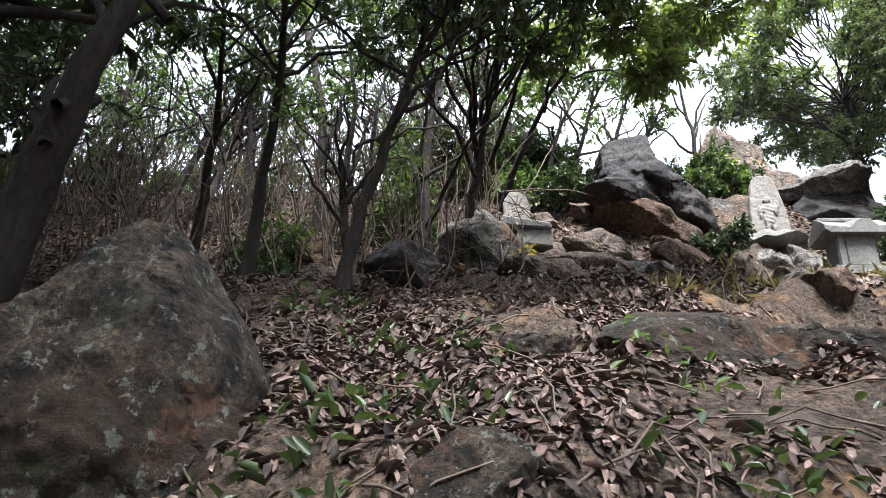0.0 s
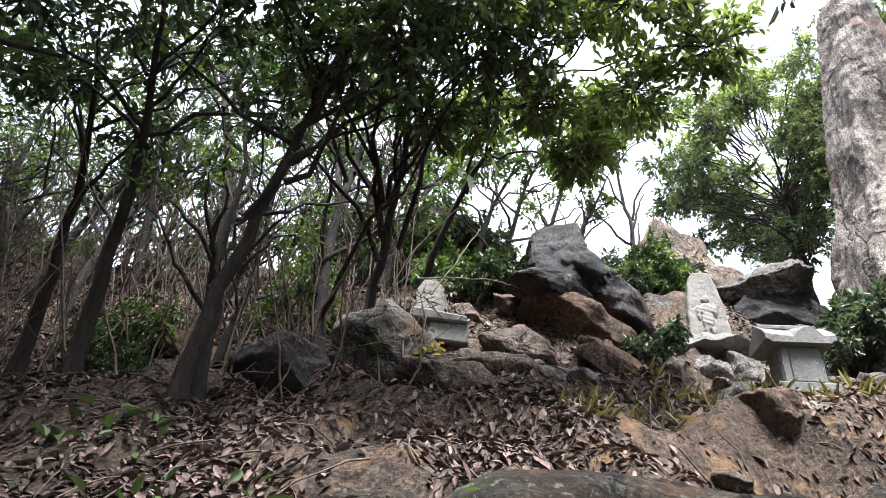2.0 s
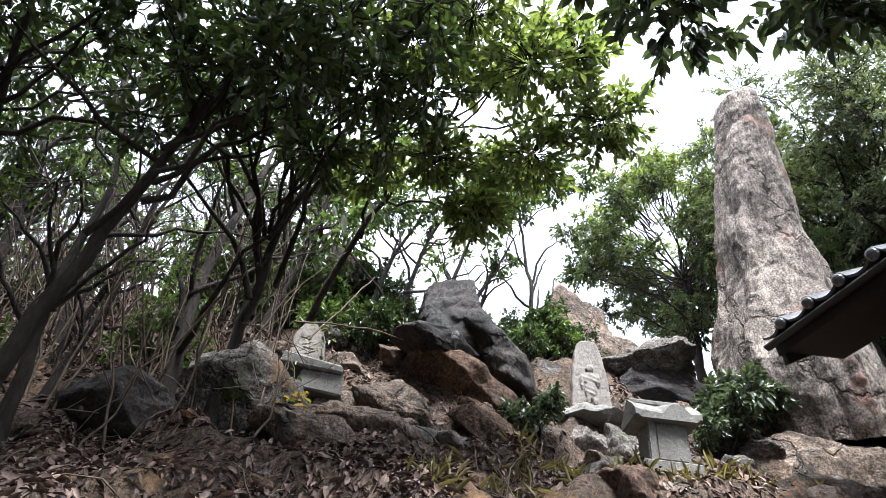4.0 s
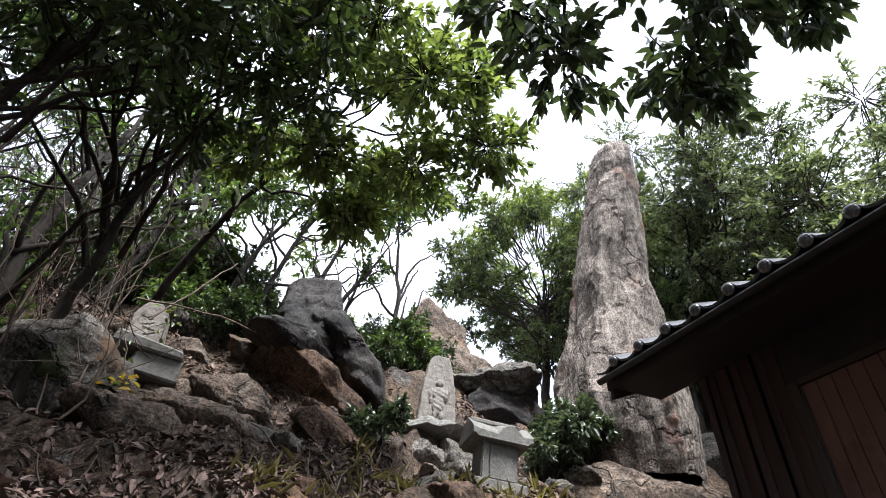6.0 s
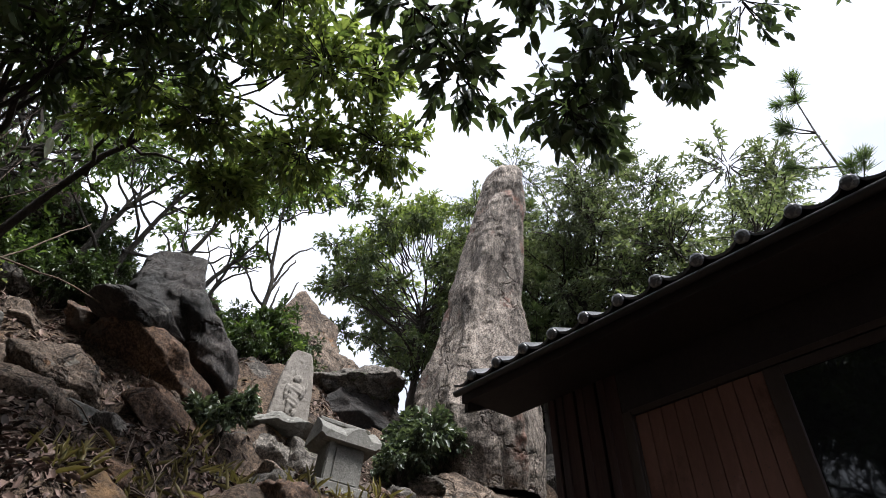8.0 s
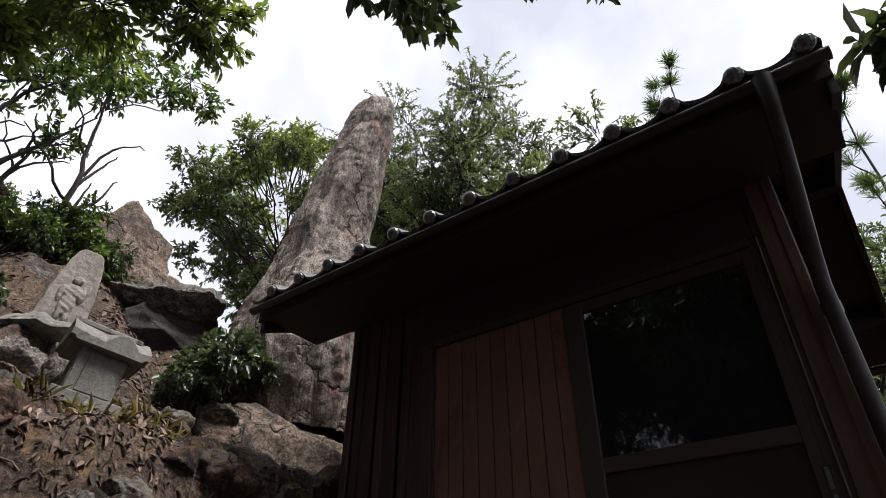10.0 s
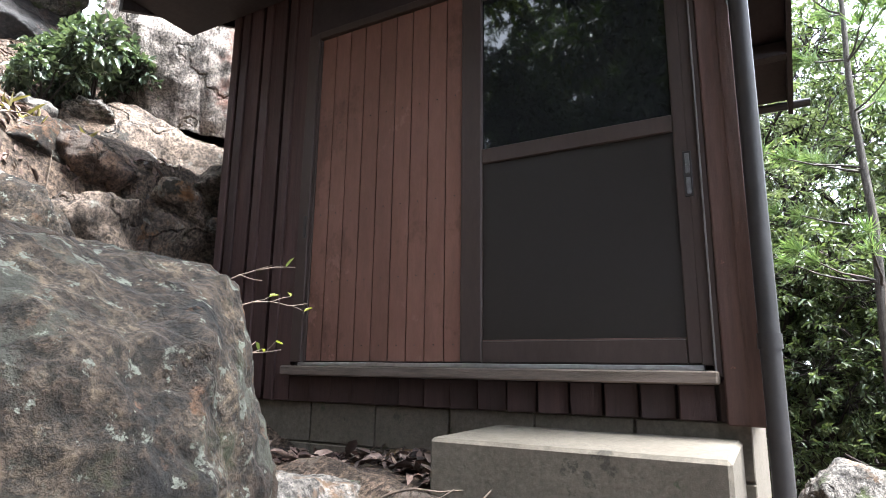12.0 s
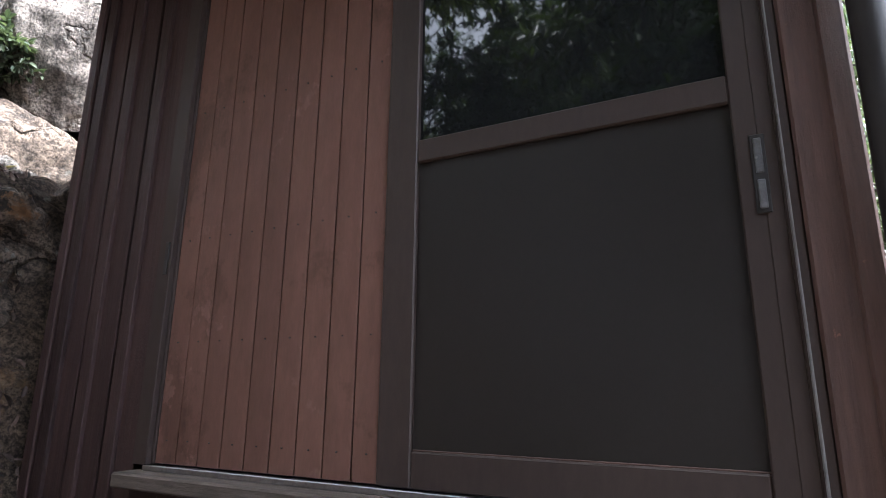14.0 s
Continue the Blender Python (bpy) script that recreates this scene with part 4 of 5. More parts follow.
def shrine_part(name, lo, hi, bevel=0.008, label="", parent=None):
    me = block(name, lo, hi, M_OLDSTONE, bevel)
    me.transform(Matrix.Translation((3.33, 4.55, 3.0)) @ turn_s @ Matrix.Translation((-3.33, -4.55, -3.0)))
    return part(name, me, parent or shrine, label)


shrine_part("plinth", (3.05, 4.33, 2.86), (3.61, 4.77, 3.0))
body = shrine_part("body", (3.13, 4.4, 3.0), (3.53, 4.7, 3.4))
shrine_part("door_slab", (3.22, 4.385, 3.03), (3.5, 4.402, 3.36), 0.003, "carved front slab", body)
shrine_part("pilaster", (3.14, 4.38, 3.0), (3.2, 4.402, 3.4), 0.003, "", body)


def shrine_roof():
    """A gabled stone roof with flared eaves and a bulging front gable."""
    nx, ny = 25, 17
    verts, faces = [], []
    for i in range(nx):
        u = -1 + 2 * i / (nx - 1)
        for j in range(ny):
            v = -1 + 2 * j / (ny - 1)
            z = 0.19 * (1 - abs(v)) ** 0.85 + 0.03 * u * u
            bulge = max(0.0, 1 - ((u - 0.25) / 0.42) ** 2) * max(0.0, -v) * 0.11
            verts.append((3.33 + u * 0.33, 4.55 + v * 0.25, 3.46 + z + bulge + 0.006 * noise.noise(Vector((u * 6, v * 6, 3)))))
    top = len(verts)
    verts += [(x, y, 3.4 + (0.03 if abs(x - 3.33) > 0.3 else 0)) for x, y, _ in verts]
    for i in range(nx - 1):
        for j in range(ny - 1):
            a = i * ny + j
            faces += [(a, a + ny, a + ny + 1, a + 1), (top + a + 1, top + a + ny + 1, top + a + ny, top + a)]
    for i in range(nx - 1):
        for j in (0, ny - 1):
            a = i * ny + j
            faces.append((a, top + a, top + a + ny, a + ny) if j == 0 else (a + ny, top + a + ny, top + a, a))
    for j in range(ny - 1):
        for i in (0, nx - 1):
            a = i * ny + j
            faces.append((a + 1, top + a + 1, top + a, a) if i == 0 else (a, top + a, top + a + 1, a + 1))
    me = mesh_from("roof", verts, faces, M_OLDSTONE)
    me.transform(Matrix.Translation((3.33, 4.55, 3.0)) @ turn_s @ Matrix.Translation((-3.33, -4.55, -3.0)))
    return me


part("roof", shrine_roof(), shrine, "flared stone roof with a bulging gable")
shrine_part("ridge", (3.02, 4.51, 3.635), (3.6, 4.59, 3.69), 0.012)

# ---------------------------------------------------------------- trees
# leaning tree that forks over the slope
tree((-0.78, 3.85, 2.75), [(-0.6, 3.72, 3.5), (-0.32, 3.59, 4.35), (-0.1, 3.5, 5.0), (0.1, 3.4, 5.9)], 0.055,
     [((0.9, 3.1, 5.05), (0.5, 0.4, 0.35)), ((0.45, 2.85, 4.5), (0.4, 0.35, 0.3)), ((0.2, 3.3, 5.6), (0.6, 0.5, 0.4)), ((-0.1, 3.4, 5.3), (0.5, 0.5, 0.4)), ((1.0, 2.9, 5.6), (0.5, 0.5, 0.4)), ((0.6, 3.6, 4.75), (0.4, 0.3, 0.25)), ((0.55, 2.6, 5.2), (0.5, 0.4, 0.35)), ((-0.5, 3.2, 5.5), (0.5, 0.5, 0.4))],
     "slender leaning evergreen tree with dense dark leaves", 41, 0.085, 26, 14, bare=[(0.6, 3.2, 4.62), (-1.3, 3.2, 5.1), (0.2, 3.0, 4.9)])
# near tree at the clip's first moment
tree((-2.0, 2.3, 1.9), [(-1.76, 2.1, 2.6), (-1.5, 1.9, 3.2), (-1.1, 1.75, 4.2)], 0.13, [((-1.6, 2.0, 4.2), (0.7, 0.6, 0.5)), ((-2.3, 2.6, 3.6), (0.5, 0.5, 0.4)), ((-0.9, 2.4, 4.6), (0.5, 0.5, 0.4)), ((-1.9, 1.6, 4.0), (0.6, 0.6, 0.4)), ((-2.4, 1.9, 4.3), (0.6, 0.6, 0.4)), ((-1.8, 0.7, 4.4), (0.6, 0.6, 0.4)), ((-3.0, 3.1, 4.2), (0.5, 0.5, 0.5)), ((-2.8, 3.1, 3.8), (0.4, 0.4, 0.4))], "dark leaning trunk close to a lichen covered boulder", 42, 0.08, 16, 12, limb_r=0.16)
# light green tree over the slope
tree((0.4, 6.2, 3.95), [(0.7, 5.6, 4.8), (1.2, 4.8, 5.5), (1.7, 3.9, 5.9)], 0.05,
     [((2.05, 3.14, 5.53), (0.58, 0.55, 0.42)), ((1.6, 3.0, 5.8), (0.6, 0.55, 0.42)), ((2.3, 3.85, 5.35), (0.58, 0.55, 0.4)), ((2.8, 3.5, 5.5), (0.45, 0.45, 0.36)), ((1.5, 3.9, 5.2), (0.5, 0.4, 0.3)), ((1.2, 3.4, 5.9), (0.5, 0.5, 0.3)), ((1.9, 3.6, 6.0), (0.5, 0.5, 0.3)), ((1.0, 4.3, 5.3), (0.4, 0.4, 0.3)), ((2.5, 3.2, 5.9), (0.4, 0.4, 0.3)), ((1.9, 4.3, 5.0), (0.4, 0.35, 0.25)), ((2.2, 4.3, 5.6), (0.4, 0.4, 0.3))],
     "slender tree with light green leaves over the slope", 43, 0.085, 58, 15, foliage=M_LEAFLIGHT)
# limb that hangs into view from a tree behind the path
# the generated high clusters are unseen, added to shade hut front and boulder
tree((1.2, -2.2, -0.65), [(1.2, -2.0, 1.5), (1.4, -1.4, 3.6), (1.8, -0.4, 4.9), (2.2, 0.6, 5.3)], 0.11,
     [((2.25, 1.95, 4.3), (0.42, 0.34, 0.34)), ((2.72, 1.66, 4.12), (0.36, 0.3, 0.3)), ((2.7, 1.35, 4.3), (0.35, 0.25, 0.25)), ((1.95, 1.9, 4.5), (0.38, 0.32, 0.28)), ((3.1, 1.75, 4.45), (0.25, 0.2, 0.2)), ((2.4, 1.4, 4.7), (0.4, 0.4, 0.25)), ((3.25, 1.25, 4.5), (0.22, 0.2, 0.2)), ((3.6, 0.22, 3.32), (0.2, 0.16, 0.16)), ((2.9, 1.0, 4.6), (0.35, 0.3, 0.25)), ((1.5, 0.6, 5.2), (0.6, 0.6, 0.4)), ((2.9, 0.6, 5.4), (0.6, 0.6, 0.4)), ((0.8, -0.8, 4.8), (0.7, 0.7, 0.5)), ((1.8, -1.4, 5.4), (0.8, 0.8, 0.5))] + [((-1.6 + 0.85 * i, -1.6 + 0.85 * j + 0.2 * (i % 2), 5.6 + 0.3 * ((i + 2 * j) % 3)), (0.62, 0.62, 0.4)) for i in range(8) for j in range(3)] + [((x, 1.0, 5.9), (0.55, 0.5, 0.35)) for x in (2.65, 3.4, 4.15)],
     "evergreen tree whose leafy limb hangs over the path, with an unseen shading crown added", 44, 0.095, 26, 11, foliage=M_LEAFHANG, hang=-0.5)
# thin grey trees on the ridge by the dark boulder
for k, (b, p, cl, br) in enumerate([
    ((1.55, 6.5, 4.3), [(1.6, 6.4, 5.3), (1.85, 6.1, 6.1), (2.25, 5.8, 6.9)], [((2.4, 5.7, 7.0), (0.6, 0.5, 0.35)), ((1.7, 5.6, 6.9), (0.6, 0.5, 0.35)), ((2.9, 5.7, 6.7), (0.45, 0.4, 0.3)), ((1.3, 5.9, 6.3), (0.5, 0.4, 0.3)), ((2.0, 6.0, 6.4), (0.45, 0.4, 0.25)), ((2.5, 6.1, 6.4), (0.4, 0.4, 0.25)), ((0.8, 6.0, 6.0), (0.5, 0.4, 0.35))], [(2.3, 6.2, 6.3), (2.6, 6.3, 6.0), (2.0, 6.2, 6.6), (1.2, 6.3, 6.4)]),
    ((3.1, 6.9, 4.5), [(3.3, 6.6, 5.5), (3.2, 6.45, 6.3), (3.1, 6.3, 7.1)], [((2.9, 6.2, 7.1), (0.4, 0.4, 0.3)), ((3.25, 6.4, 7.3), (0.4, 0.4, 0.25)), ((3.7, 6.4, 7.6), (0.45, 0.4, 0.25)), ((4.15, 6.4, 7.75), (0.35, 0.35, 0.2)), ((3.9, 6.4, 8.0), (0.4, 0.4, 0.25)), ((3.4, 6.3, 7.75), (0.4, 0.4, 0.25)), ((2.7, 6.3, 6.7), (0.35, 0.35, 0.25))], [(3.5, 6.5, 6.4), (3.7, 6.4, 6.6), (3.4, 6.6, 6.0), (2.6, 6.5, 6.2), (3.6, 6.5, 6.1)]),
    ((1.2, 6.6, 4.7), [(1.3, 6.4, 5.5), (1.6, 6.2, 6.2), (2.0, 6.0, 6.8)], [((1.9, 5.9, 6.9), (0.5, 0.5, 0.3)), ((1.0, 6.3, 6.5), (0.5, 0.4, 0.3)), ((1.5, 6.3, 6.6), (0.4, 0.4, 0.3))], [(1.6, 6.3, 6.4), (0.9, 6.3, 6.3), (2.0, 6.3, 6.2)]),
    ((2.2, 6.9, 5.0), [(2.25, 6.8, 5.8), (2.45, 6.6, 6.5), (2.8, 6.4, 7.0)], [((2.5, 6.2, 7.1), (0.5, 0.5, 0.3))], [(2.1, 6.6, 6.5), (2.8, 6.6, 6.2), (2.5, 6.6, 6.8), (1.9, 6.7, 6.2)]),
    ((2.45, 7.0, 5.0), [(2.55, 6.9, 5.7), (2.9, 6.8, 6.3), (3.2, 6.7, 6.9)], [((3.1, 6.5, 7.1), (0.4, 0.4, 0.25))], [(3.2, 6.8, 6.3), (2.7, 6.8, 6.6), (3.3, 6.8, 6.6)]),
    ((2.7, 7.4, 4.8), [(2.75, 7.2, 5.8), (2.95, 6.9, 6.6)], [((2.6, 6.6, 7.0), (0.5, 0.5, 0.35)), ((2.2, 6.9, 6.4), (0.45, 0.4, 0.3)), ((3.0, 6.9, 6.5), (0.4, 0.4, 0.25))], [(3.2, 6.9, 6.3), (2.5, 7.0, 6.5), (2.2, 7.0, 6.2)]),
]):
    tree(b, p, 0.045, cl, "thin grey tree with sparse twigs on the ridge", 50 + k, 0.085, 20, 11, M_GREYBARK, M_LEAFMID, bare=br, group="ridge trees")


def variant(seed, height, r0, leaf, foliage, label, n_cl=6, spread=0.7, bark=None, twigs=16, per_twig=10, category="tree", low=0.35, group=""):
    """A free-standing tree at the origin, to be copied."""
    rng = np.random.default_rng(seed)
    lean = rng.normal(0, 0.13, 2)
    path = [(lean[0] * height * s + rng.normal(0, 0.04) * height * 0.4, lean[1] * height * s + rng.normal(0, 0.04) * height * 0.4, height * s) for s in (0.28, 0.52, 0.74)]
    cl = []
    for i in range(n_cl):
        a, s = rng.uniform(0, 2 * math.pi), rng.uniform(low, 1.0)
        rr = spread * (0.35 + 0.65 * math.sin(math.pi * min(1, max(0.12, s * 0.85))))
        cl.append(((lean[0] * height * s + rr * math.cos(a), lean[1] * height * s + rr * math.sin(a), height * s), (spread * 0.55, spread * 0.55, spread * 0.38)))
    bare = [(rng.normal(0, spread * 0.7), rng.normal(0, spread * 0.7), height * rng.uniform(0.25, 0.6)) for _ in range(5)]
    return tree((0, 0, 0), path, r0, cl, label, seed, leaf, twigs, per_twig, bark, foliage, bare=bare, category=category, group=group)


def scatter(models, places):
    used = set()
    for i, (x, y, z, turn, size) in enumerate(places):
        k = i % len(models)
        m = Matrix.Translation((x, y, z)) @ Matrix.Rotation(turn, 4, "Z")
        if k in used:
            ob = copy_thing(models[k], m)
        else:
            ob = models[k]
            ob.matrix_basis = m
            used.add(k)
        ob.scale = (size, size, size)


rng = random.Random(17)
wood = [variant(60 + k, 3.4 + 0.4 * k, 0.03 + 0.007 * k, 0.075, M_LEAF if k % 2 else M_LEAFMID, "thin dark evergreen tree in a dense wood", 8, 0.75, twigs=13, per_twig=10, group="wood trees") for k in range(6)]
places = []
for i in range(62):
    for _ in range(30):
        x, y = rng.uniform(-8, 0.9), rng.uniform(3.9, 11)
        if y > 3.7 + 1.3 * max(0, x + 0.8) and all((x - p[0]) ** 2 + (y - p[1]) ** 2 > 0.22 for p in places):
            break
    places.append((x, y, surface(x, y), rng.uniform(0, 6.28), rng.uniform(0.75, 1.15)))
scatter(wood, places)

# woods behind the path, which the window mirrors
behind = []
for i in range(72):
    x, y = rng.uniform(-8, 9), rng.uniform(-10, -3.6)
    if i < 40:
        x = rng.uniform(-7, -3.0)
        y = rng.uniform(-3, min(4.6, -0.95 * x - 0.4))
    behind.append((x, y, surface(x, y), rng.uniform(0, 6.28), (rng.uniform(1.9, 2.6) if i < 40 else rng.uniform(1.2, 1.9))))
scatter([variant(70 + k, 4.4, 0.06, 0.09, M_LEAF, "dark evergreen tree behind the path", 10, 0.9, twigs=20, per_twig=12, group="trees behind the path") for k in range(3)], behind)


def shrub(seed, r, leaf, foliage, label, twigs=40, per_twig=14, category="shrub", group="", stems=7, width=0.45):
    """A low bush at the origin: stems from one root, leaves outside."""
    g = np.random.default_rng(seed)
    top = thing("shrub", (0, 0, 0), label, category, group)
    wood_part = Tubes()
    cl = []
    for _ in range(stems):
        a, s = g.uniform(0, 2 * math.pi), g.uniform(0.2, 0.75)
        c = np.array([math.cos(a) * s * r, math.sin(a) * s * r, r * g.uniform(0.35, 1.05)])
        wood_part.add(bend((0, 0, -0.1), c, g, 0.08, 0.2, 6), np.linspace(0.012, 0.005, 6), 5)
        cl.append((c, r * 0.5))
    v, q = crown(wood_part, cl, g, leaf, twigs // 2, per_twig, width, 0.004)
    part("foliage", quads_mesh("foliage", v, q, foliage), top, kind="stuff")
    part("stem", wood_part.mesh("stem", M_BARK), top)
    return top


low = [shrub(100 + k, 0.6, 0.065, (M_LEAF, M_LEAFMID)[k % 2], "low dark evergreen undergrowth shrub in the wood", group="undergrowth") for k in range(3)]
low_places = []
for i in range(30):
    x, y = rng.uniform(-8, 1.2), rng.uniform(4.6, 10)
    if y < 4.6 + 1.2 * max(0, x + 1.2):
        y += 2.5
    low_places.append((x, y, surface(x, y) - 0.05, rng.uniform(0, 6.28), rng.uniform(0.5, 1.1)))
for x, y, k in [(1.3, 6.9, 1.0), (0.4, 6.8, 1.1), (-0.2, 6.3, 1.0), (1.2, 6.2, 0.7), (2.9, 7.6, 0.6), (3.4, 7.3, 0.6), (1.7, 7.0, 0.6), (2.7, 6.6, 0.6), (3.3, 6.6, 0.6), (3.7, 6.7, 0.7), (0.6, 6.75, 0.9), (1.35, 6.9, 0.8), (0.0, 6.9, 1.0), (-0.6, 7.2, 1.0), (1.75, 7.2, 0.8), (2.85, 6.35, 0.9), (3.25, 6.45, 1.0), (3.65, 6.7, 1.0), (1.3, 6.35, 0.9), (0.85, 6.15, 0.9), (4.0, 7.3, 0.9)]:
    low_places.append((x, y, surface(x, y), rng.uniform(0, 6.28), k))
scatter(low, low_places)
for x, y, z, k, lab in [(2.62, 5.15, 3.45, 0.6, "small glossy evergreen bush beside the carved stone"), (4.55, 5.0, 3.58, 0.85, "glossy evergreen bush at the standing stone"), (4.2, 4.95, 3.45, 0.6, "small glossy bush below the rocks"), (4.95, 5.1, 3.75, 0.65, "small glossy bush at the standing stone")]:
    ob = shrub(int(x * 100), 0.5, 0.085, M_BUSH, lab, 44, 12, width=0.5)
    ob.matrix_basis = pose(x, y, z) @ Matrix.Scale(k, 4)

# dry bare thicket in the wood
dry = Tubes()
g = np.random.default_rng(7)
for i in range(420):
    x, y = g.uniform(-6, 0.6), g.uniform(4.2, 8.5)
    z = surface(x, y)
    h = g.uniform(0.6, 2.4)
    tip = np.array([x, y, z]) + [g.normal(0, 0.4) * h * 0.6, g.normal(0, 0.4) * h * 0.6, h]
    line = bend((x, y, z - 0.05), tip, g, 0.0, 0.22, 7)
    dry.add(line, np.linspace(0.011, 0.003, 7), 4)
    for _ in range(4):
        k = g.integers(2, 6)
        dry.add(bend(line[k], line[k] + g.normal(0, 0.28, 3) + [0, 0, 0.22], g, 0, 0.2, 4), np.linspace(0.005, 0.002, 4), 3)
tagged(new("dry_thicket", dry.mesh("dry_thicket", M_TWIG)), "tangle of thin bare brown stems under the trees", "thicket", kind="stuff")

# dense dark canopy overhead
# the first tree's first seven clusters are unseen, added to darken the ground below
for k, (bx, by, cl) in enumerate([
    (-1.6, 4.2, [(-2.0, 2.5, 6.8), (-1.2, 2.2, 7.0), (-3.0, 3.0, 6.8), (-3.2, 4.0, 6.9), (-2.2, 3.6, 7.2), (-0.6, 2.6, 6.7), (-3.9, 3.2, 6.5), (-0.9, 3.3, 5.2), (-1.5, 3.4, 5.4), (-1.9, 2.9, 5.0), (-2.2, 3.8, 5.2), (-0.4, 2.9, 5.4), (-0.7, 3.7, 5.7), (-1.2, 2.6, 5.5), (-0.2, 3.9, 5.2)]),
    (0.1, 5.0, [(1.13, 2.78, 5.09), (0.95, 3.15, 4.95), (0.61, 2.87, 4.89), (1.33, 3.23, 5.12), (0.31, 2.88, 4.84), (1.1, 3.54, 5.01), (0.57, 3.45, 4.94), (0.05, 3.45, 4.96), (-0.24, 3.24, 4.91), (1.2, 2.48, 4.92), (0.75, 2.57, 4.75), (-0.49, 3.77, 4.89), (0.2, 2.6, 5.3), (0.5, 3.0, 5.6), (0.9, 2.7, 5.7), (0.0, 3.1, 5.7), (-0.4, 2.9, 5.1), (0.45, 2.3, 5.1), (-0.3, 2.5, 5.6), (0.2, 3.7, 5.5), (-0.8, 3.0, 5.9)]),
    (-2.4, 4.9, [(-2.5, 4.2, 6.3), (-1.7, 4.2, 5.8), (-1.4, 4.2, 6.5), (-0.6, 4.2, 5.8), (-1.7, 4.2, 5.1), (-2.3, 4.0, 5.5), (-1.0, 4.3, 6.1), (-2.0, 4.5, 6.5), (-2.9, 4.3, 5.8)])]):
    z = surface(bx, by)
    tree((bx, by, z), [(bx + 0.1, by - 0.15, z + 0.8), (bx + 0.3, by - 0.6, z + 1.7), (bx + 0.45, by - 1.3, z + 2.5)], 0.06, [(c, (0.45, 0.45, 0.3)) for c in cl], "evergreen tree with a dense dark canopy over the slope", 130 + k, 0.085, 20, 12)

# round-crowned tree and the woods beyond the rocks
g = np.random.default_rng(3)
round_cl = []
for i in range(150):
    d = g.normal(0, 1, 3)
    d[2] = d[2] * 0.9 + 0.2
    d /= np.linalg.norm(d)
    d *= 0.55 + 0.5 * g.uniform() ** 0.5 + 0.12 * math.sin(5 * d[0] + 3 * d[2])
    round_cl.append(((7.75 + 2.0 * d[0], 9.2 + 2.0 * d[1], 9.3 + 2.05 * d[2]), (0.52, 0.52, 0.32)))
# crown split by height: sunlight on the top is painted with lighter leaves
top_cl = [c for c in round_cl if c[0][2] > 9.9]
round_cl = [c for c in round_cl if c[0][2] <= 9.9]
round_tree = tree((7.6, 9.4, float(ground_z(7.6, 9.4))), [(7.5, 9.35, 6.4), (7.6, 9.25, 7.4), (7.7, 9.2, 9.2)], 0.13, round_cl, "round-crowned green tree with a yellow green top beyond the standing stone", 140, 0.1, 24, 14, foliage=M_LEAFROUND, limb_r=0.1)
top_wood = Tubes()
for c, size in top_cl:
    foot = (7.7 + 0.5 * (c[0] - 7.7), 9.2 + 0.5 * (c[1] - 9.2), 9.1 + 0.35 * (c[2] - 9.1))
    top_wood.add(bend(foot, c, g, 0.06, 0.3, 7), np.linspace(0.016, 0.005, 7), 5)
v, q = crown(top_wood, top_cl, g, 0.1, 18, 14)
part("upper_crown", quads_mesh("upper_crown", v, q, M_LEAFLIGHT), round_tree, "yellow green top of the crown, sunlight put into its leaf colour", "stuff")
part("upper_wood", top_wood.mesh("upper_wood", M_BARK), round_tree)
# two of the three models wear the leaf colour paled for haze
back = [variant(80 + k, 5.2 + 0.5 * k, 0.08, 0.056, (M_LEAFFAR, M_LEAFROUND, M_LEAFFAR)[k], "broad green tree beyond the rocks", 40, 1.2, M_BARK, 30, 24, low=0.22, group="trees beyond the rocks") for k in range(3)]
far_places = []
for x, y, top in [(8.2, 7.2, 9.9), (9.1, 8.2, 10.2), (8.9, 5.9, 10.0), (9.7, 6.4, 10.2), (9.2, 4.6, 9.0), (9.5, 3.75, 9.2), (9.6, 2.75, 9.8), (8.6, 6.4, 10.2), (10.4, 5.0, 9.2), (10.4, 2.4, 7.2), (11.2, 0.6, 6.8), (10.6, -1.0, 6.0), (13, 0.4, 7), (11.8, -2.6, 6), (12.0, 5.2, 9), (10.6, 9.5, 9.8), (13, 8, 9), (12.6, -0.6, 6.5), (15.0, -1.8, 8.0), (12.2, 1.6, 8.0)]:
    z = surface(x, y)
    far_places.append((x, y, z, rng.uniform(0, 6.28), (top - z) / 5.7))
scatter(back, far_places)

# ---------------------------------------------------------------- litter and small growth
def ground_many(x, y):
    """Heights of the built ground at many places, from its grid."""
    i = np.clip(np.searchsorted(gx[:, 0], x) - 1, 0, ni - 2)
    j = np.clip(np.searchsorted(gy[0], y) - 1, 0, nj - 2)
    u = (x - gx[i, 0]) / (gx[i + 1, 0] - gx[i, 0])
    v = (y - gy[0, j]) / (gy[0, j + 1] - gy[0, j])
    return (gz[i, j] * (1 - u) + gz[i + 1, j] * u) * (1 - v) + (gz[i, j + 1] * (1 - u) + gz[i + 1, j + 1] * u) * v


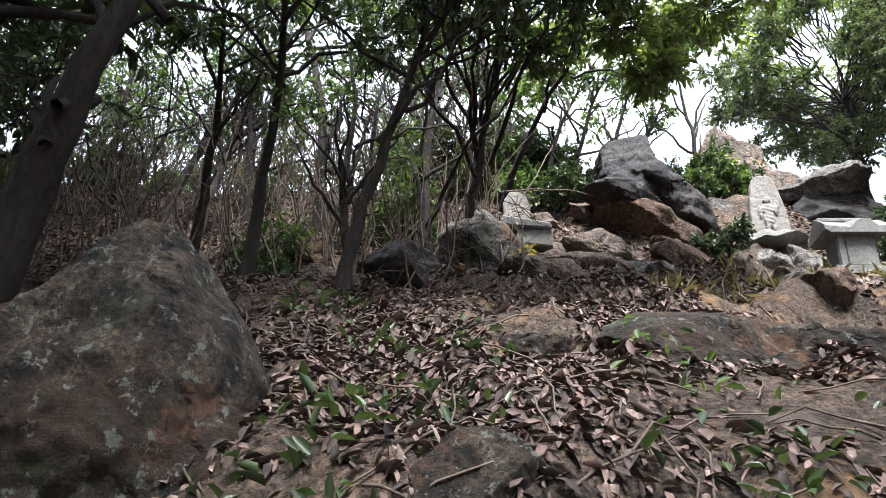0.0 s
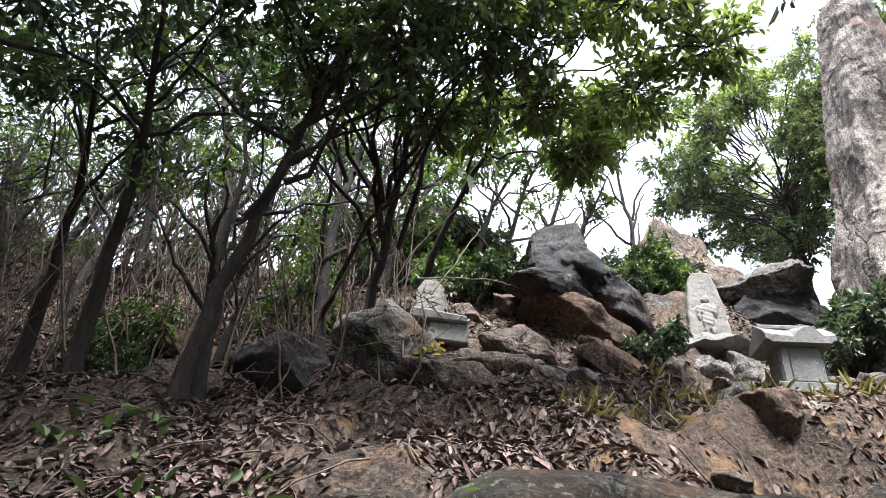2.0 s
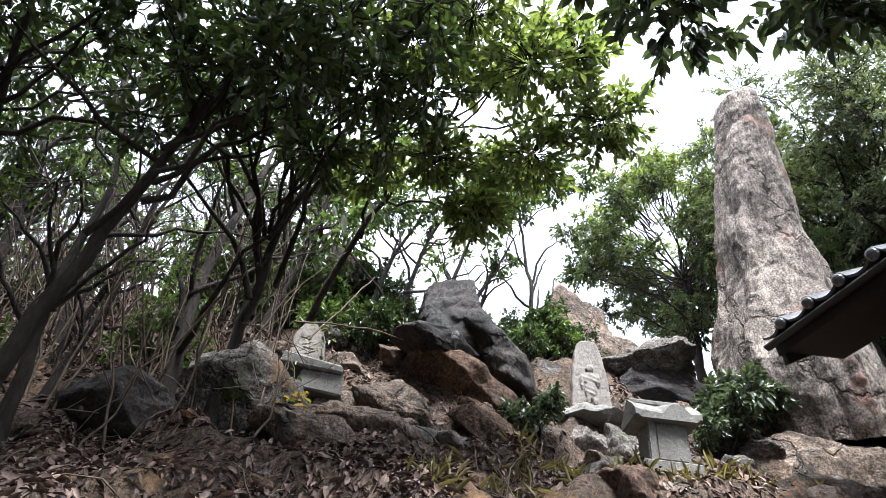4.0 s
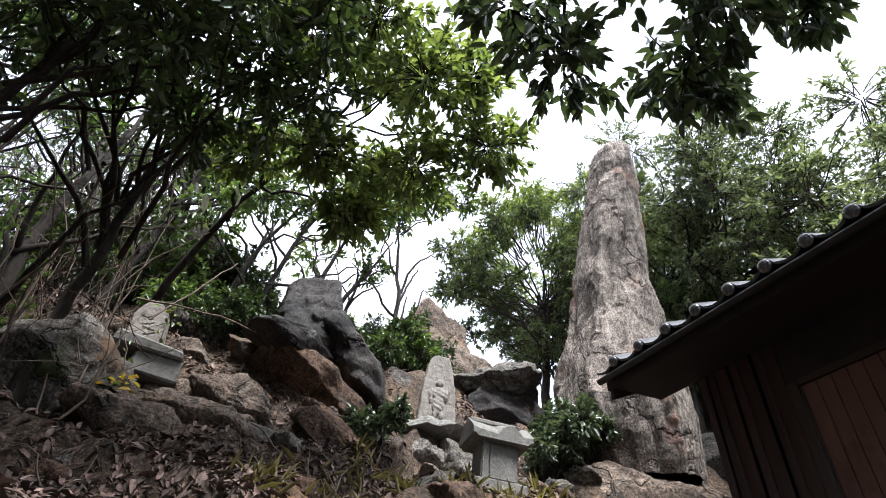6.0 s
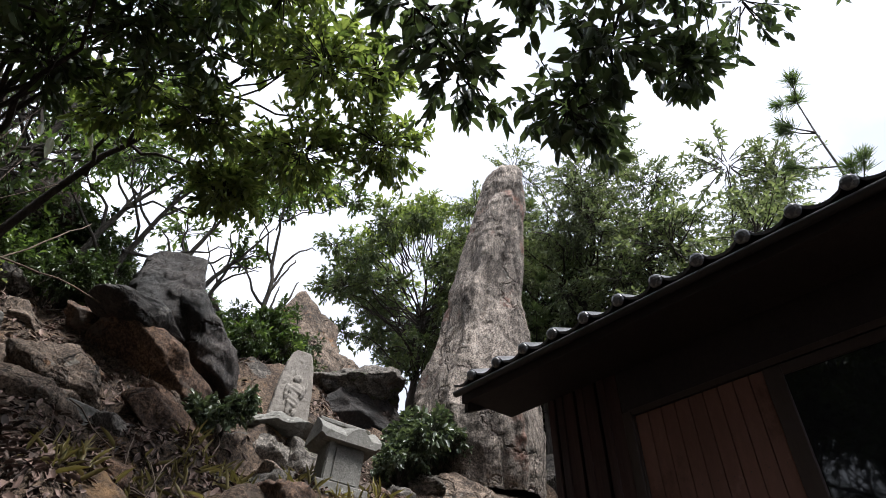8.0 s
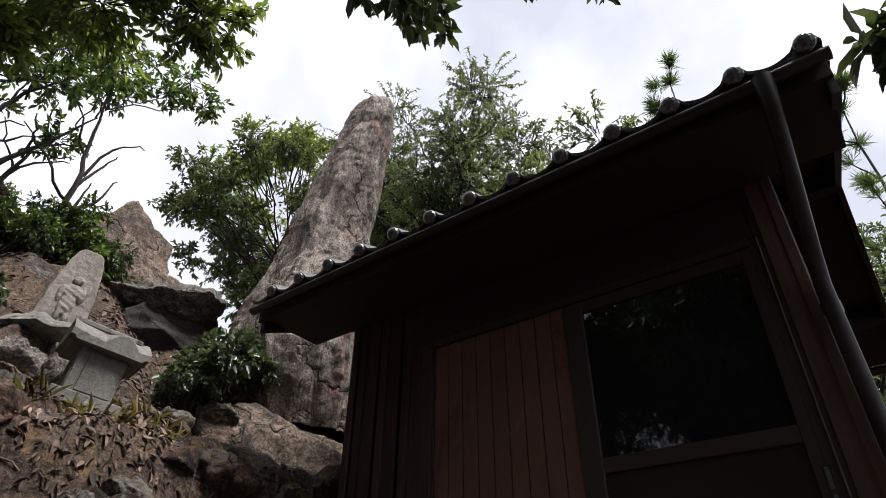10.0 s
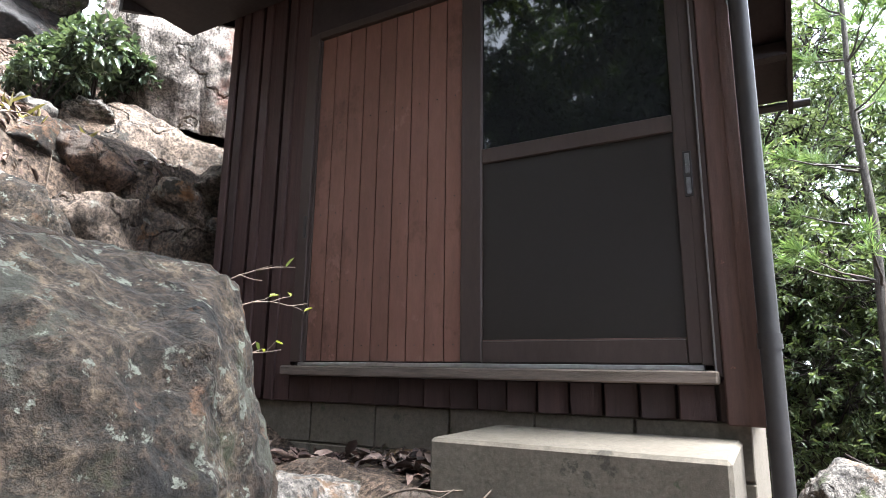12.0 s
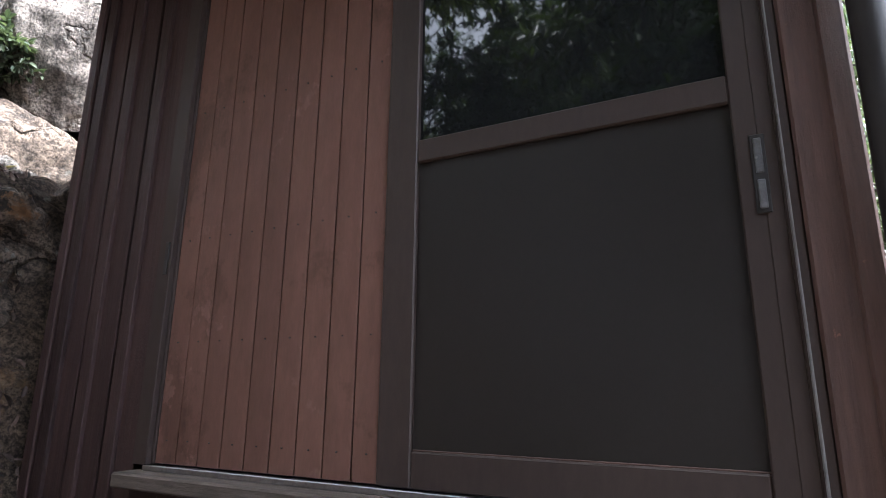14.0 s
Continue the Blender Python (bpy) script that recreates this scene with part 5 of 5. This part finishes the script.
def litter(n, x0, x1, y0, y1, size, seed, keep=None):
    g = np.random.default_rng(seed)
    x, y = g.uniform(x0, x1, n), g.uniform(y0, y1, n)
    patch = np.array([noise.noise(Vector((a * 1.4, b * 1.4, seed))) for a, b in zip(x, y)])
    ok = patch > g.uniform(-0.55, 0.25, n)
    if keep is not None:
        ok &= keep(x, y)
    x, y = x[ok], y[ok]
    p = np.stack([x, y, ground_many(x, y) + g.uniform(0.005, 0.035, len(x))], 1)
    a = g.uniform(0, 2 * np.pi, len(x))
    e = 0.05
    sx, sy = (ground_many(x + e, y) - ground_many(x - e, y)) / (2 * e), (ground_many(x, y + e) - ground_many(x, y - e)) / (2 * e)
    w = np.stack([np.cos(a), np.sin(a), np.cos(a) * sx + np.sin(a) * sy + g.normal(0.05, 0.3, len(x))], 1)
    return leaf_arrays(p, w, size * g.uniform(0.6, 1.4, len(x)), g, 0.43, 0.32, g.uniform(-0.3, 0.35, (len(x), 1)))


thin = np.random.default_rng(6)
off_hut = lambda x, y: ~((y < 1.6) & (thin.uniform(size=x.shape) < 0.15)) & ~((y > 3.3) & (x > 2.6) & (thin.uniform(size=x.shape) < 0.5)) & ~((x > 3.3) & (y < 3.2)) & ~((y > 4.5) & (x > 0.8) & (thin.uniform(size=x.shape) < 0.35))
lv, lq = litter(150000, -6, 4.6, 0.9, 7.2, 0.052, 1, off_hut)
tagged(new("leaf_litter", quads_mesh("leaf_litter", lv, lq, M_LITTER)), "thick litter of dry curled brown leaves on the slope", "fallen leaves", kind="stuff")
lv, lq = litter(900, 4.1, 4.56, 1.7, 2.75, 0.06, 2)
tagged(new("leaf_litter", quads_mesh("leaf_litter", lv, lq, M_LITTER)), "dry brown leaves drifted against the hut", "fallen leaves", kind="stuff")

lv, lq = litter(16000, -6, 4.4, -3.0, 0.9, 0.065, 4, lambda x, y: ~((x > 3.6) & (y > 0.4)))
tagged(new("leaf_litter", quads_mesh("leaf_litter", lv, lq, M_LITTER)), "scattered dry leaves on the trodden ground", "fallen leaves", kind="stuff")

sticks = Tubes()
g = np.random.default_rng(12)
for i in range(700):
    x, y, a, L = g.uniform(-4, 4.4), g.uniform(1.0, 6.4), g.uniform(0, 6.28), g.uniform(0.1, 0.5)
    if x > 3.9 and y < 3.6:
        continue
    ex, ey = x + L * math.cos(a), y + L * math.sin(a)
    z0, z1 = ground_many(np.array([x, ex]), np.array([y, ey]))
    sticks.add(bend((x, y, z0 + 0.02), (ex, ey, z1 + 0.03), g, 0.06, 0.2, 5), np.linspace(0.005, 0.0025, 5), 4)
tagged(new("fallen_twigs", sticks.mesh("fallen_twigs", M_TWIG)), "dry fallen twigs scattered on the slope", "twigs", kind="stuff")


def tuft(name, x, y, n, size, mat, label, category, seed, spread=0.12, up=1.0, width=0.3, z=None):
    """A rooted weed or grass tuft."""
    g = np.random.default_rng(seed)
    px, py = x + g.normal(0, spread, n), y + g.normal(0, spread, n)
    pz = ground_many(px, py) if z is None else np.full(n, z)
    w = np.stack([g.normal(0, 0.6, n), g.normal(0, 0.6, n), np.full(n, up)], 1)
    v, q = leaf_arrays(np.stack([px, py, pz + (0.0 if width < 0.15 else g.uniform(0, 0.14, n))], 1), w, size, g, width, 0.25, 0.45)
    return tagged(new(name, quads_mesh(name, v, q, mat)), label, category, kind="stuff")


for i, (x, y, n, s, m) in enumerate([(-0.36, 1.45, 45, 0.06, M_LEAF), (-0.1, 1.65, 40, 0.055, M_LEAF), (0.55, 1.25, 35, 0.055, M_LEAF), (0.85, 1.45, 40, 0.052, M_LEAF), (0.75, 2.05, 30, 0.045, M_LEAFMID), (-0.3, 2.6, 25, 0.06, M_LEAF), (0.1, 2.3, 25, 0.06, M_LEAF), (1.3, 1.5, 40, 0.052, M_LEAF), (-0.75, 3.1, 20, 0.09, M_LEAF)]):
    tuft("weed", x, y, n, s, m, "low broad-leaved green weed in the leaf litter", "weed", 200 + i, 0.11, 0.7, 0.45)
for i, (x, y) in enumerate([(2.9, 4.5), (2.6, 4.6), (2.75, 4.3), (3.1, 4.2), (3.7, 4.3), (3.9, 4.1), (2.4, 4.7), (3.4, 4.1), (3.6, 4.75), (4.0, 4.5), (2.2, 4.3), (3.0, 4.75), (4.4, 4.3), (1.9, 4.2), (1.5, 3.8)]):
    tuft("grass_tuft", x, y, 40, 0.13, M_GRASS, "tuft of yellowish grass on the slope", "grass", 230 + i, 0.1, 1.1, 0.07)
for i, (x, y, z, n) in enumerate([(0.72, 4.85, 3.42, 14), (2.9, 3.2, 2.15, 10)]):
    tuft("autumn_sprig", x, y, n, 0.06, M_LEAFAUTUMN, "sprig of orange and yellow autumn leaves", "sprig", 260 + i, 0.06, 0.2, 0.4, z)

# bare twigs with a few yellow leaves beside the hut's boulder
sprig = thing("twig_sprig", (3.12, 1.92, 1.7), "thin bare twigs with a few yellow green leaves", "sprig")
tw = Tubes()
g = np.random.default_rng(31)
ends = []
for a, b in (((3.11, 1.9, 1.71), (3.38, 1.75, 1.87)), ((3.11, 1.9, 1.69), (3.5, 1.81, 1.79)), ((3.15, 1.89, 1.60), (3.4, 1.8, 1.66))):
    line = bend(a, b, g, 0.05, 0.15, 8)
    tw.add(line, np.linspace(0.0028, 0.0013, 8), 5)
    for k in (4, 5, 6):
        tip = line[k] + g.normal(0, 0.02, 3) + [0.045, -0.01, 0.015]
        tw.add(bend(line[k], tip, g, 0, 0.15, 4), np.linspace(0.0018, 0.001, 4), 4)
        ends.append(tip)
part("stem", tw.mesh("stem", M_TWIG), sprig)
ends = np.array(ends)[2:9]
for k, e in enumerate(ends):
    v, q = leaf_arrays(e[None], g.normal(0, 0.6, (1, 3)) + [0.3, 0, -0.2], 0.034, g, 0.42)
    part("leaf", quads_mesh("leaf", v, q, M_LEAFYELLOW if k % 4 else M_LEAFLIGHT), sprig)

# pines behind the hut
def pine(base, top, seed):
    g = np.random.default_rng(seed)
    t = thing("pine_tree", base, "young pine with long needle tufts beyond the hut roof", "tree", "pines")
    w = Tubes()
    trunk = bend(base, top, g, 0, 0.05, 14)
    w.add(trunk, np.linspace(0.06, 0.008, 14), 7)
    bases, ways = [], []
    for i in range(26):
        k = g.integers(4, 14)
        a = g.uniform(0, 6.28)
        r = 0.15 + 0.1 * (14 - k) * g.uniform(0.5, 1)
        end = trunk[k] + [r * math.cos(a), r * math.sin(a), 0.18 + 0.2 * r]
        br = bend(trunk[k], end, g, -0.06, 0.1, 5)
        w.add(br, np.linspace(0.014, 0.005, 5), 4)
        for q in (end, br[3], trunk[-1] if i < 3 else end):
            n = 60
            d = g.normal(0, 0.55, (n, 3)) + (end - trunk[k]) / np.linalg.norm(end - trunk[k]) * 0.8 + [0, 0, 0.25]
            bases.append(np.repeat(np.asarray(q)[None], n, 0) + g.normal(0, 0.02, (n, 3)))
            ways.append(d)
    v, q = leaf_arrays(np.concatenate(bases), np.concatenate(ways), 0.17, g, 0.045, 0.1, 0.1)
    part("needles", quads_mesh("needles", v, q, M_NEEDLE), t, kind="stuff")
    part("trunk", w.mesh("trunk", M_GREYBARK), t)


pine((8.5, 1.5, 0.4), (8.4, 1.48, 8.8), 301)
pine((9.0, -0.2, 0.2), (8.87, -0.25, 7.5), 302)
pine((8.6, 5.2, 3.2), (8.3, 5.0, 8.9), 303)
pine((7.9, 6.3, 3.8), (7.7, 6.1, 9.2), 304)


# a few pale leaf undersides on the dark canopy's edge
pale = thing("pale_leaf_sprig", (0.75, 3.3, 4.2), "sprig with a few pale upturned leaves", "sprig")
g = np.random.default_rng(77)
tw = Tubes()
tw.add(bend((0.7, 3.3, 4.9), (0.72, 3.3, 4.25), g, 0, 0.1, 6), np.linspace(0.005, 0.002, 6), 5)
part("stem", tw.mesh("stem", M_BARK), pale)
for a, b in [(c, (0.2, 0.1, -1.0)) for c in [(0.8, 3.42, 4.14), (0.86, 3.45, 4.1), (1.01, 3.38, 4.18), (1.03, 3.42, 4.14)]]:
    v, q = leaf_arrays(np.array([a]), np.array([b]), 0.11, g, 0.36)
    part("leaf", quads_mesh("leaf", v, q, M_PALELEAF), pale)

# ivy hanging below the tablet, and a pale fallen branch leaning over it
ivy = thing("ivy_strand", (0.62, 5.05, 3.9), "thin ivy strand with green and yellow leaves", "ivy")
g = np.random.default_rng(88)
tw = Tubes()
strand = bend((0.6, 5.06, 3.92), (0.74, 4.86, 3.42), g, 0, 0.15, 9)
tw.add(strand, np.linspace(0.004, 0.002, 9), 4)
up_strand = bend((0.82, 5.28, 3.98), (0.86, 5.26, 4.4), g, 0, 0.2, 9)
tw.add(up_strand, np.linspace(0.004, 0.002, 9), 4)
part("stem", tw.mesh("stem", M_TWIG), ivy)
for k, line in enumerate((strand, up_strand)):
    for i in range(1, 9):
        for _ in range(1 + 2 * k):
            v, q = leaf_arrays(line[i][None] + g.normal(0, 0.02 + 0.02 * k, (1, 3)), g.normal(0, 0.5, (1, 3)) + [0, -0.5, -0.4], 0.05, g, 0.6)
            part("leaf", quads_mesh("leaf", v, q, M_LEAFMID if (i + k) % 3 else M_LEAFYELLOW), ivy)
branch = Tubes()
branch.add(bend((0.72, 5.2, 4.15), (1.25, 5.9, 5.35), g, 0.02, 0.08, 9), np.linspace(0.008, 0.005, 9), 6)
branch.add(bend((0.55, 5.1, 4.25), (1.6, 5.5, 4.4), g, 0.05, 0.12, 9), np.linspace(0.009, 0.005, 9), 6)
tagged(new("fallen_branch", branch.mesh("fallen_branch", M_TWIG)), "thin dry branches fallen across the stone tablet", "branch")
